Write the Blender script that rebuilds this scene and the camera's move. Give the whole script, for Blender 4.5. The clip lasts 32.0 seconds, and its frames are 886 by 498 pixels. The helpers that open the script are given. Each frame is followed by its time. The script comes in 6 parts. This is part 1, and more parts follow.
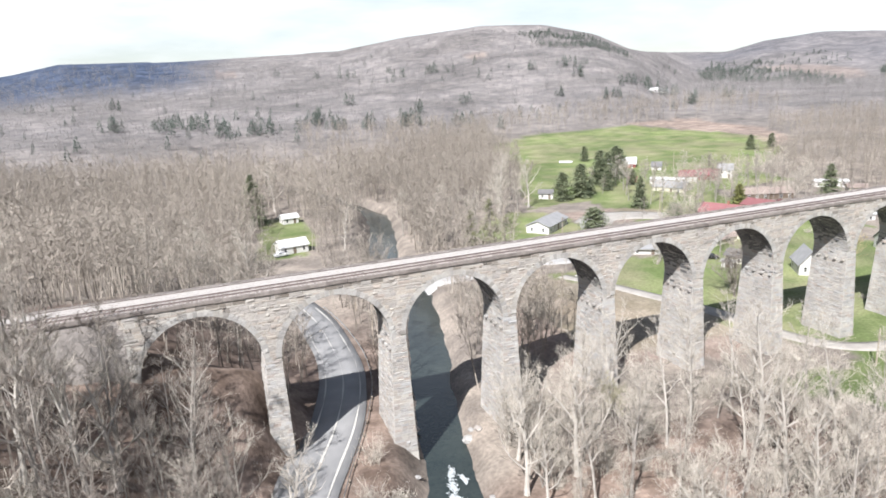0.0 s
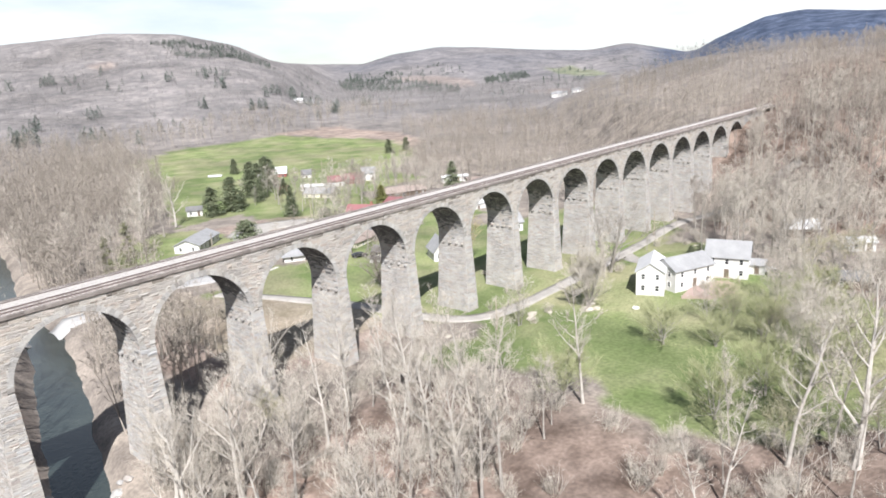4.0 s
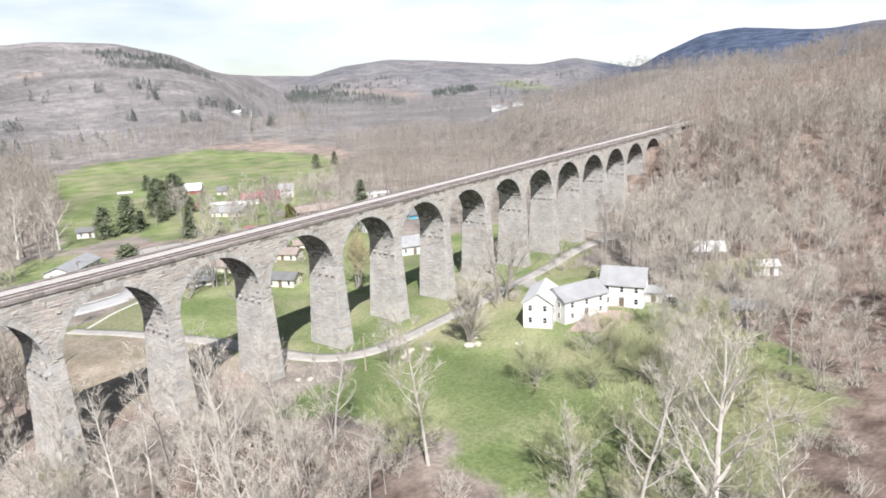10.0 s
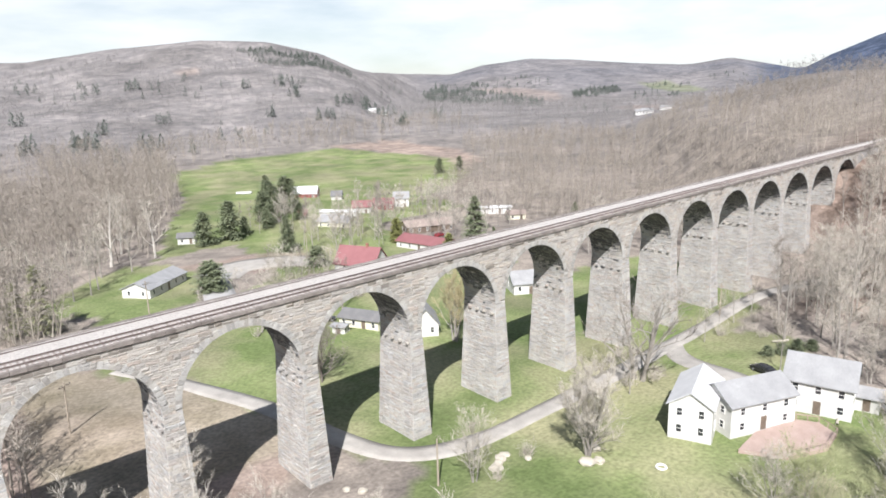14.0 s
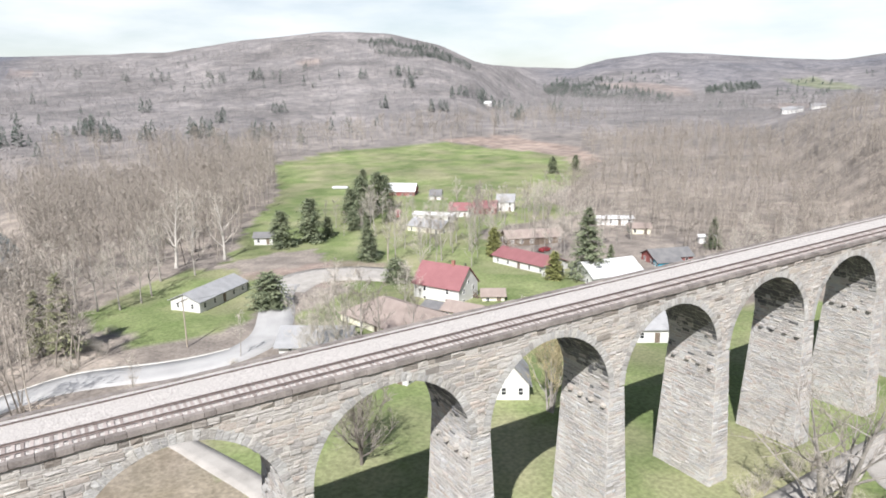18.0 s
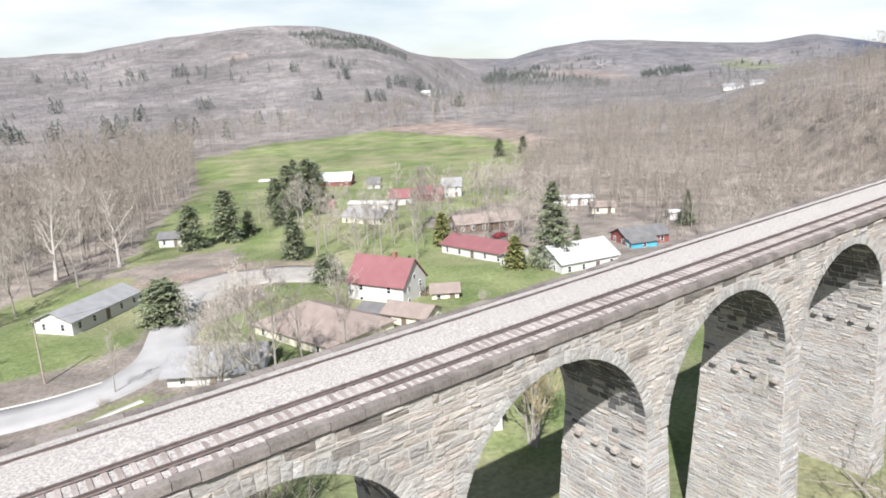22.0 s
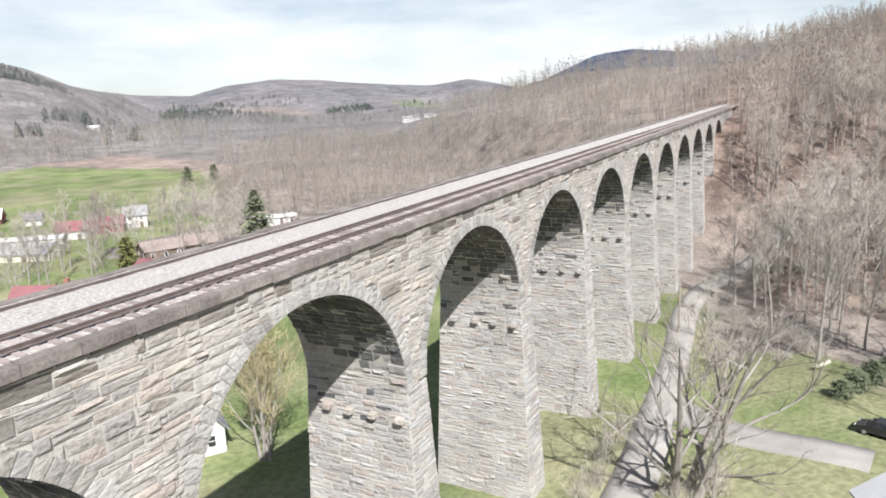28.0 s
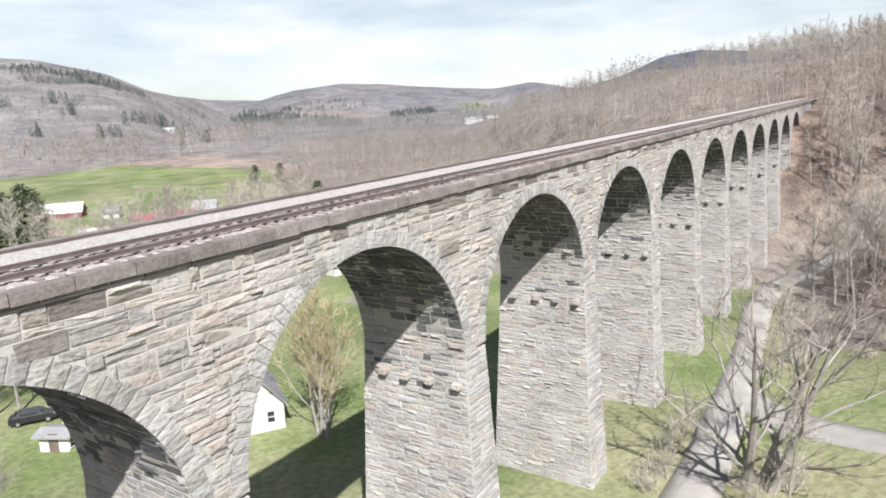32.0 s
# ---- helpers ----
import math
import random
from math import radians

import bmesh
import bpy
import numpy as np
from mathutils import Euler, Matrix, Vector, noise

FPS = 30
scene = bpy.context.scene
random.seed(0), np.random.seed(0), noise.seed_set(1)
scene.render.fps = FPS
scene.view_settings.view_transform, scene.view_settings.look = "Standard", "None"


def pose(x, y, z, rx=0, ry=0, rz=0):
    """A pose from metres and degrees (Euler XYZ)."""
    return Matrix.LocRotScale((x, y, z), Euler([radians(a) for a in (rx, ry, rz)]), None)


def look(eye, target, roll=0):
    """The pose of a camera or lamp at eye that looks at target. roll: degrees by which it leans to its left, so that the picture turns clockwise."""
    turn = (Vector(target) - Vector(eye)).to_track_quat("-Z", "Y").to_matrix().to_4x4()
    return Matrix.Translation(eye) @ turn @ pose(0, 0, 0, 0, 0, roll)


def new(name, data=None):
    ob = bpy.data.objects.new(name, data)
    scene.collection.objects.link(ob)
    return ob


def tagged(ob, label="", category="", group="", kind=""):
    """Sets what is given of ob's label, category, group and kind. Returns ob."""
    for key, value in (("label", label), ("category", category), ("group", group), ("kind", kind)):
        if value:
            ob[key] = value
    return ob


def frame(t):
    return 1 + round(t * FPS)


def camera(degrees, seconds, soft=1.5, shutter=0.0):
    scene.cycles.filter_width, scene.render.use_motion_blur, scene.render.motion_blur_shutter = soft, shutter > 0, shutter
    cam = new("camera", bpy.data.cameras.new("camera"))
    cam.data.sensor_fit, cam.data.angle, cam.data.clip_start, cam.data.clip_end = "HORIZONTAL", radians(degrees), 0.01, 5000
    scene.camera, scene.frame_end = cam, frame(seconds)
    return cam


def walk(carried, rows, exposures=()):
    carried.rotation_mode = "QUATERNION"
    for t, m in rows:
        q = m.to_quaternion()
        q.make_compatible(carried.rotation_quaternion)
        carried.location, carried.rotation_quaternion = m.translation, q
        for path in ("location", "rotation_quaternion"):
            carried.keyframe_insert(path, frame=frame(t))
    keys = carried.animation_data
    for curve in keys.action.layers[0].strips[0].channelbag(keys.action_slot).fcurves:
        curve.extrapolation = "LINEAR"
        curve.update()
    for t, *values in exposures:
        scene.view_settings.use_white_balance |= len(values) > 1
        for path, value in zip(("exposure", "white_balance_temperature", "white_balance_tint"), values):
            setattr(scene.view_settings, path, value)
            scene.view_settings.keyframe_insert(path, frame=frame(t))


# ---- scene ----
from functools import lru_cache

# ---- camera and its flight: seconds, place, yaw to the left, pitch, roll ----
cam = camera(66.74, 32.0, 1.8)
FLIGHT = [
    (0, -121.73, -87.28, 53.39, -19.84, -13.68, -2.38),
    (0.5, -121.86, -87.54, 53.62, -22.92, -13.94, -2.46),
    (1, -121.82, -87.76, 53.62, -27.76, -14.13, -2.62),
    (1.5, -121.49, -87.92, 53.54, -32.42, -14.27, -2.65),
    (2, -120.86, -88.02, 53.38, -36.89, -14.35, -2.70),
    (2.5, -120.03, -88.14, 53.16, -40.89, -14.32, -2.87),
    (3, -119.07, -88.29, 53.01, -44.29, -14.31, -3.10),
    (3.5, -118.26, -88.41, 52.85, -46.72, -14.23, -3.04),
    (5.5, -114.07, -90.10, 52.44, -50.22, -13.73, -3.26),
    (6, -112.66, -90.97, 52.48, -50.75, -13.68, -3.59),
    (6.5, -111.28, -91.87, 52.54, -51.29, -13.57, -3.75),
    (7, -109.85, -92.80, 52.62, -51.78, -13.50, -3.83),
    (7.5, -108.26, -93.78, 52.72, -51.82, -13.40, -3.80),
    (8, -106.54, -94.59, 52.78, -51.91, -13.33, -3.59),
    (8.5, -104.67, -95.12, 52.69, -52.00, -13.21, -3.12),
    (9, -102.59, -95.10, 52.53, -52.09, -13.17, -2.86),
    (9.5, -100.20, -94.47, 52.48, -52.16, -13.19, -2.71),
    (10, -97.28, -93.30, 52.51, -52.22, -13.22, -2.49),
    (10.5, -94.05, -91.67, 52.60, -51.88, -13.22, -2.18),
    (11, -90.55, -89.63, 52.79, -51.35, -13.21, -1.94),
    (11.5, -86.88, -87.30, 52.94, -50.58, -13.20, -1.87),
    (12, -83.05, -84.78, 53.14, -49.85, -13.21, -1.98),
    (12.5, -79.09, -82.04, 53.43, -48.97, -13.17, -1.91),
    (13, -75.07, -79.10, 53.62, -47.06, -13.12, -1.84),
    (13.5, -70.98, -75.92, 53.72, -43.40, -13.00, -1.82),
    (14, -67.16, -72.70, 53.72, -40.82, -12.90, -1.64),
    (14.5, -63.46, -69.70, 53.50, -38.97, -12.88, -1.49),
    (15, -59.85, -66.63, 53.27, -36.93, -12.86, -1.26),
    (15.5, -56.45, -63.53, 53.03, -35.40, -12.87, -1.04),
    (17.5, -44.97, -50.70, 52.58, -31.33, -13.12, -0.88),
    (18, -42.29, -47.33, 52.01, -31.01, -13.19, -0.76),
    (18.5, -39.70, -43.89, 51.29, -30.20, -13.20, -0.64),
    (19, -37.35, -40.69, 50.57, -29.12, -13.20, -0.57),
    (19.5, -35.20, -37.51, 49.83, -28.40, -13.22, -0.72),
    (20, -33.24, -34.40, 48.88, -28.07, -13.27, -1.04),
    (20.5, -31.55, -31.51, 47.81, -27.93, -13.33, -1.40),
    (21, -29.99, -28.92, 46.58, -27.85, -13.35, -1.74),
    (21.5, -28.38, -26.63, 45.35, -29.56, -13.46, -2.23),
    (22, -27.02, -24.71, 43.95, -35.71, -13.67, -2.66),
    (22.5, -26.04, -23.02, 42.60, -43.46, -13.88, -2.92),
    (23, -25.24, -21.55, 41.26, -48.09, -13.97, -3.06),
    (23.5, -24.59, -20.51, 39.96, -50.01, -13.85, -3.21),
    (24, -24.04, -19.62, 38.66, -51.78, -13.76, -3.39),
    (24.5, -23.60, -19.01, 37.71, -54.98, -13.77, -3.51),
    (25, -23.53, -18.79, 37.40, -58.28, -13.77, -3.51),
    (25.5, -23.51, -18.80, 37.25, -59.18, -13.52, -3.49),
    (26, -23.67, -18.91, 37.13, -59.89, -11.88, -3.21),
    (26.5, -23.88, -19.06, 37.00, -60.87, -11.78, -2.95),
    (28.5, -24.06, -19.23, 36.25, -61.60, -11.47, -2.53),
    (29, -24.00, -19.19, 35.98, -61.66, -11.40, -2.53),
    (29.5, -23.93, -19.16, 35.70, -61.45, -11.33, -2.52),
    (30, -23.84, -19.12, 35.39, -61.14, -11.26, -2.36),
    (30.5, -23.73, -19.05, 35.00, -60.56, -11.21, -2.43),
    (31, -23.64, -18.95, 34.63, -59.50, -11.14, -2.55),
    (31.5, -23.54, -18.87, 34.28, -57.97, -11.08, -2.65),
    (32, -23.53, -18.84, 33.91, -56.26, -10.97, -2.72),
]


def aimed(x, y, z, yaw, pitch, roll):
    a, b = radians(yaw), radians(pitch)
    way = Vector((-math.sin(a) * math.cos(b), math.cos(a) * math.cos(b), math.sin(b)))
    eye = Vector((x, y, z))
    return look(eye, eye + way * 10, roll)


walk(cam, [(row[0], aimed(*row[1:])) for row in FLIGHT], [(0, 0.95), (6, 0.92), (12, 0.86), (20, 0.83), (32, 0.82)])

# ---- sky and sun ----
SUN_EL, SUN_AZ = radians(45), radians(225)        # azimuth clockwise from +y
world = bpy.data.worlds.new("sky")
scene.world = world
world.use_nodes = True
wn, wl = world.node_tree.nodes, world.node_tree.links
sky = wn.new("ShaderNodeTexSky")
sky.sky_type, sky.sun_disc = "NISHITA", False
sky.sun_elevation, sky.sun_rotation = SUN_EL, SUN_AZ
sky.air_density, sky.dust_density, sky.ozone_density = 1.0, 0.6, 1.5
wco = wn.new("ShaderNodeTexCoord")
wmap = wn.new("ShaderNodeMapping")
wmap.inputs["Scale"].default_value = (1.6, 1.6, 7.0)
wnoise = wn.new("ShaderNodeTexNoise")
wnoise.inputs["Scale"].default_value, wnoise.inputs["Detail"].default_value, wnoise.inputs["Roughness"].default_value = 1.7, 6, 0.55
wramp = wn.new("ShaderNodeValToRGB")
wramp.color_ramp.elements[0].position, wramp.color_ramp.elements[1].position = 0.33, 0.6
wramp.color_ramp.elements[0].color = (0.4, 0.4, 0.4, 1)
wmix = wn.new("ShaderNodeMixRGB")
wmix.inputs["Color2"].default_value = (10.7, 11.1, 11.5, 1)
wl.new(wco.outputs["Generated"], wmap.inputs["Vector"])
wl.new(wmap.outputs["Vector"], wnoise.inputs["Vector"])
wl.new(wnoise.outputs["Fac"], wramp.inputs["Fac"])
wsep, wfade, wmul = wn.new("ShaderNodeSeparateXYZ"), wn.new("ShaderNodeMapRange"), wn.new("ShaderNodeMath")
wl.new(wco.outputs["Generated"], wsep.inputs[0])
wfade.inputs["From Min"].default_value, wfade.inputs["From Max"].default_value, wfade.inputs["To Min"].default_value, wfade.inputs["To Max"].default_value = 0.14, 0.6, 1.0, 0.08
wl.new(wsep.outputs["Z"], wfade.inputs["Value"])
wmul.operation = "MULTIPLY"
wl.new(wramp.outputs["Color"], wmul.inputs[0])
wl.new(wfade.outputs["Result"], wmul.inputs[1])
wl.new(wmul.outputs[0], wmix.inputs["Fac"])
wl.new(sky.outputs["Color"], wmix.inputs["Color1"])
wl.new(wmix.outputs["Color"], wn["Background"].inputs["Color"])
wn["Background"].inputs["Strength"].default_value = 0.057

sun = new("sun", bpy.data.lights.new("sun", "SUN"))
sun.data.energy, sun.data.angle, sun.data.color = 5.0, radians(0.6), (1.0, 0.982, 0.985)
to_sun = Vector((math.sin(SUN_AZ) * math.cos(SUN_EL), math.cos(SUN_AZ) * math.cos(SUN_EL), math.sin(SUN_EL)))
sun.matrix_world = look(to_sun * 300, (0, 0, 0))


# ---- materials ----
def surface(name, low, high, scale=1.0, fine=12.0, rough=0.85, bump=0.3, metal=0.0, island=0.0, spec=0.3, mid=0.5, dist=0.05, span=0.22):
    """A rough surface whose colour wanders between low and high at two scales, with grain and relief."""
    m = bpy.data.materials.new(name)
    m.use_nodes = True
    n, k = m.node_tree.nodes, m.node_tree.links
    b = n["Principled BSDF"]
    b.inputs["Roughness"].default_value, b.inputs["Metallic"].default_value = rough, metal
    b.inputs["Specular IOR Level"].default_value = spec
    co = n.new("ShaderNodeTexCoord")
    big, small = n.new("ShaderNodeTexNoise"), n.new("ShaderNodeTexNoise")
    for t, s, d in ((big, scale, 4), (small, fine, 3)):
        t.inputs["Scale"].default_value, t.inputs["Detail"].default_value = s, d
        k.new(co.outputs["Object"], t.inputs["Vector"])
    mix = n.new("ShaderNodeMath")
    mix.operation = "MULTIPLY_ADD"
    mix.inputs[1].default_value = 0.45
    k.new(small.outputs["Fac"], mix.inputs[0])
    half = n.new("ShaderNodeMath")
    half.operation = "MULTIPLY"
    half.inputs[1].default_value = 0.55
    k.new(big.outputs["Fac"], half.inputs[0])
    k.new(half.outputs[0], mix.inputs[2])
    fac = mix.outputs[0]
    if island:
        geo, info, add, fr, mul, sub = (n.new(x) for x in ("ShaderNodeNewGeometry", "ShaderNodeObjectInfo", "ShaderNodeMath", "ShaderNodeMath", "ShaderNodeMath", "ShaderNodeMath"))
        k.new(geo.outputs["Random Per Island"], add.inputs[0])
        k.new(info.outputs["Random"], add.inputs[1])
        fr.operation = "FRACT"
        k.new(add.outputs[0], fr.inputs[0])
        sub.operation = "SUBTRACT"
        sub.inputs[1].default_value = 0.5
        k.new(fr.outputs[0], sub.inputs[0])
        mul.operation = "MULTIPLY_ADD"
        mul.inputs[1].default_value = island
        k.new(sub.outputs[0], mul.inputs[0])
        k.new(fac, mul.inputs[2])
        fac = mul.outputs[0]
    ramp = n.new("ShaderNodeValToRGB")
    e = ramp.color_ramp.elements
    e[0].position, e[1].position = mid - span, mid + span
    e[0].color, e[1].color = (*low, 1), (*high, 1)
    k.new(fac, ramp.inputs["Fac"])
    k.new(ramp.outputs["Color"], b.inputs["Base Color"])
    if bump:
        bp = n.new("ShaderNodeBump")
        bp.inputs["Strength"].default_value, bp.inputs["Distance"].default_value = bump, dist
        k.new(small.outputs["Fac"], bp.inputs["Height"])
        k.new(bp.outputs["Normal"], b.inputs["Normal"])
    return m


def stone_material(name, tones, warm=1.0):
    """Stone of many tones, one for each block, with grain, lichen stains and a rough face."""
    m = surface(name, (0.62, 0.62, 0.62), (1.18, 1.18, 1.18), 0.35, 6.5, 0.92, 1.0, dist=0.07)
    n, k = m.node_tree.nodes, m.node_tree.links
    geo, info, add, fr, ramp, mix = (n.new(x) for x in ("ShaderNodeNewGeometry", "ShaderNodeObjectInfo", "ShaderNodeMath", "ShaderNodeMath", "ShaderNodeValToRGB", "ShaderNodeMixRGB"))
    k.new(geo.outputs["Random Per Island"], add.inputs[0])
    k.new(info.outputs["Random"], add.inputs[1])
    fr.operation = "FRACT"
    k.new(add.outputs[0], fr.inputs[0])
    k.new(fr.outputs[0], ramp.inputs["Fac"])
    el = ramp.color_ramp.elements
    while len(el) < len(tones):
        el.new(0.5)
    for i, t in enumerate(tones):
        el[i].position, el[i].color = i / (len(tones) - 1), (t[0] * warm, t[1], t[2] / warm, 1)
    b = n["Principled BSDF"]
    co = n.new("ShaderNodeTexCoord")
    mp, broad, bp = n.new("ShaderNodeMapping"), n.new("ShaderNodeTexNoise"), n.new("ShaderNodeBump")
    mp.inputs["Scale"].default_value = (1.0, 1.0, 2.4)
    broad.inputs["Scale"].default_value, broad.inputs["Detail"].default_value = 2.1, 5
    bp.inputs["Strength"].default_value, bp.inputs["Distance"].default_value = 0.75, 0.14
    k.new(co.outputs["Object"], mp.inputs["Vector"])
    k.new(mp.outputs["Vector"], broad.inputs["Vector"])
    k.new(broad.outputs["Fac"], bp.inputs["Height"])
    old = b.inputs["Normal"].links[0].from_node
    old.inputs["Strength"].default_value = 0.55
    k.new(bp.outputs["Normal"], old.inputs["Normal"])
    grain = b.inputs["Base Color"].links[0].from_socket
    mix.blend_type = "MULTIPLY"
    mix.inputs["Fac"].default_value = 1.0
    k.new(ramp.outputs["Color"], mix.inputs["Color1"])
    k.new(grain, mix.inputs["Color2"])
    k.new(mix.outputs["Color"], b.inputs["Base Color"])
    return m


M_STONE = stone_material("bluestone", [(0.365, 0.35, 0.333), (0.43, 0.405, 0.37), (0.315, 0.30, 0.285), (0.42, 0.385, 0.34), (0.37, 0.368, 0.365), (0.43, 0.42, 0.40), (0.37, 0.32, 0.285), (0.32, 0.31, 0.30), (0.39, 0.38, 0.365), (0.36, 0.335, 0.315)])
WALL_TONES = [(0.365, 0.35, 0.333), (0.43, 0.405, 0.37), (0.315, 0.30, 0.285), (0.42, 0.385, 0.34), (0.38, 0.335, 0.30), (0.40, 0.385, 0.36), (0.335, 0.315, 0.295)]
M_WALLSTONE = stone_material("spandrel_stone", WALL_TONES, 1.015)
M_RING = stone_material("ring_stone", [(0.36, 0.35, 0.33), (0.42, 0.41, 0.39), (0.31, 0.30, 0.285), (0.45, 0.435, 0.41), (0.38, 0.36, 0.325), (0.27, 0.255, 0.24)])
M_STAINED = stone_material("stained_stone", [(0.15, 0.135, 0.12), (0.25, 0.225, 0.2), (0.19, 0.165, 0.14), (0.3, 0.27, 0.235), (0.22, 0.2, 0.18)])
M_DARKSTONE = stone_material("dark_stone", [(0.09, 0.09, 0.093), (0.13, 0.13, 0.132), (0.16, 0.157, 0.155), (0.105, 0.106, 0.11), (0.14, 0.137, 0.135), (0.2, 0.2, 0.205), (0.12, 0.118, 0.117)])
M_JOINT = surface("mortar", (0.33, 0.315, 0.285), (0.5, 0.48, 0.435), 0.8, 10, 0.95, 0.4)
M_COPING = surface("weathered_coping", (0.1, 0.086, 0.078), (0.27, 0.24, 0.218), 0.9, 8, 0.9, 0.6, island=0.18)
M_BALLAST = surface("ballast", (0.26, 0.238, 0.222), (0.57, 0.535, 0.503), 8.0, 24, 0.95, 1.0, dist=0.05, span=0.12)
M_RUST = surface("rusty_rail", (0.1, 0.078, 0.071), (0.21, 0.172, 0.158), 3, 30, 0.6, 0.2, metal=0.5)
M_TIE = surface("tie_wood", (0.22, 0.185, 0.17), (0.41, 0.36, 0.335), 1, 12, 0.9, 0.4, island=0.4)
M_ASPHALT = surface("old_asphalt", (0.2, 0.2, 0.203), (0.315, 0.313, 0.31), 0.25, 8, 0.9, 0.3)
M_PALEASPHALT = surface("pale_asphalt", (0.29, 0.284, 0.277), (0.42, 0.412, 0.4), 0.25, 8, 0.9, 0.3)
M_GRAVEL = surface("gravel_lane", (0.235, 0.22, 0.2), (0.41, 0.385, 0.352), 0.4, 9, 0.95, 0.5)
M_CONCRETE = surface("concrete", (0.4, 0.38, 0.35), (0.58, 0.56, 0.52), 0.8, 9, 0.9, 0.2)
M_WHITEPAINT = surface("white_paint", (0.68, 0.67, 0.64), (0.82, 0.81, 0.79), 0.6, 8, 0.6, 0.05)
M_PAINTLINE = surface("road_line", (0.36, 0.35, 0.325), (0.6, 0.585, 0.545), 1, 8, 0.7, 0.05)
M_BARK = surface("grey_bark", (0.17, 0.155, 0.14), (0.38, 0.35, 0.315), 0.8, 7, 0.95, 0.4)
M_PALEBARK = surface("pale_bark", (0.3, 0.275, 0.245), (0.54, 0.51, 0.465), 0.7, 6, 0.9, 0.3)
M_TWIG = surface("twigs", (0.28, 0.255, 0.218), (0.56, 0.511, 0.443), 0.15, 1.5, 0.9, 0.0, island=0.3)
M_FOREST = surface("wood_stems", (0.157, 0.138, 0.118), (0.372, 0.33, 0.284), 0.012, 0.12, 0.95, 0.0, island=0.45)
# stems of the distant woods, haze mixed into their colour
M_HAZYWOOD = surface("hazy_wood_stems", (0.16, 0.152, 0.15), (0.3, 0.284, 0.278), 0.008, 0.1, 0.95, 0.0, island=0.3)
M_DARKTWIG = surface("dark_twigs", (0.16, 0.14, 0.12), (0.34, 0.30, 0.265), 0.15, 1.5, 0.9, 0.0, island=0.3)
M_BUD = surface("budding_twigs", (0.25, 0.235, 0.16), (0.44, 0.41, 0.28), 0.2, 2, 0.9, 0.0, island=0.3)
M_GOLD = surface("golden_budding_twigs", (0.27, 0.236, 0.145), (0.47, 0.4, 0.235), 0.2, 2, 0.9, 0.0, island=0.3)
M_OLIVE = surface("olive_budding_twigs", (0.2, 0.212, 0.112), (0.38, 0.39, 0.22), 0.2, 2, 0.9, 0.0, island=0.3)
M_NEEDLE = surface("needles", (0.095, 0.118, 0.07), (0.22, 0.242, 0.145), 0.4, 4, 0.8, 0.0, island=0.5)
# distant needles, lightened and cooled so the colour carries the haze
M_HAZYNEEDLE = surface("hazy_needles", (0.105, 0.128, 0.113), (0.185, 0.208, 0.18), 0.01, 0.1, 0.85, 0.0, island=0.4)
M_NEEDLE2 = surface("yellow_green_needles", (0.13, 0.14, 0.045), (0.27, 0.27, 0.105), 0.4, 4, 0.8, 0.0, island=0.5)
M_HEMLOCK = surface("olive_needles", (0.12, 0.125, 0.07), (0.24, 0.24, 0.14), 0.4, 4, 0.8, 0.0, island=0.5)
M_ROCK = surface("pale_rock", (0.32, 0.29, 0.24), (0.52, 0.48, 0.41), 0.8, 6, 0.9, 0.4)
M_DARKBARK = surface("dark_bark", (0.07, 0.06, 0.052), (0.2, 0.175, 0.15), 0.8, 7, 0.95, 0.4)
M_POLE = surface("pole_wood", (0.22, 0.18, 0.14), (0.4, 0.35, 0.29), 1, 9, 0.9, 0.2)


def water_material():
    m = surface("creek_water", (0.018, 0.026, 0.027), (0.045, 0.055, 0.05), 0.15, 1.3, 0.12, 0.35, spec=0.5, dist=0.12)
    return m


M_WATER = water_material()


# ---- small mesh helpers ----
def link(name, bm, mat, parent=None, label="", smooth=False):
    me = bpy.data.meshes.new(name)
    bm.to_mesh(me)
    bm.free()
    return put_mesh(name, me, mat, parent, label, smooth)


def put_mesh(name, me, mat, parent=None, label="", smooth=False):
    if not me.materials:
        me.materials.append(mat)
    me.polygons.foreach_set("use_smooth", [smooth] * len(me.polygons))
    ob = new(name, me)
    if parent is not None:
        ob.parent = parent
    if label:
        ob["label"] = label
    return ob


part = link


def mesh_of(name, verts, faces):
    me = bpy.data.meshes.new(name)
    me.from_pydata([tuple(v) for v in verts], [], [tuple(f) for f in faces])
    me.update()
    return me


def fast_mesh(name, V, F):
    """V: n x 3, F: m x k of one polygon size; for the large joined meshes."""
    V, F = np.asarray(V, np.float32), np.asarray(F, np.int32)
    me = bpy.data.meshes.new(name)
    k = F.shape[1]
    me.vertices.add(len(V))
    me.vertices.foreach_set("co", V.ravel())
    me.loops.add(F.size)
    me.loops.foreach_set("vertex_index", F.ravel())
    me.polygons.add(len(F))
    me.polygons.foreach_set("loop_start", np.arange(0, F.size, k, dtype=np.int32))
    me.polygons.foreach_set("loop_total", np.full(len(F), k, np.int32))
    me.update(calc_edges=True)
    me.validate()
    return me


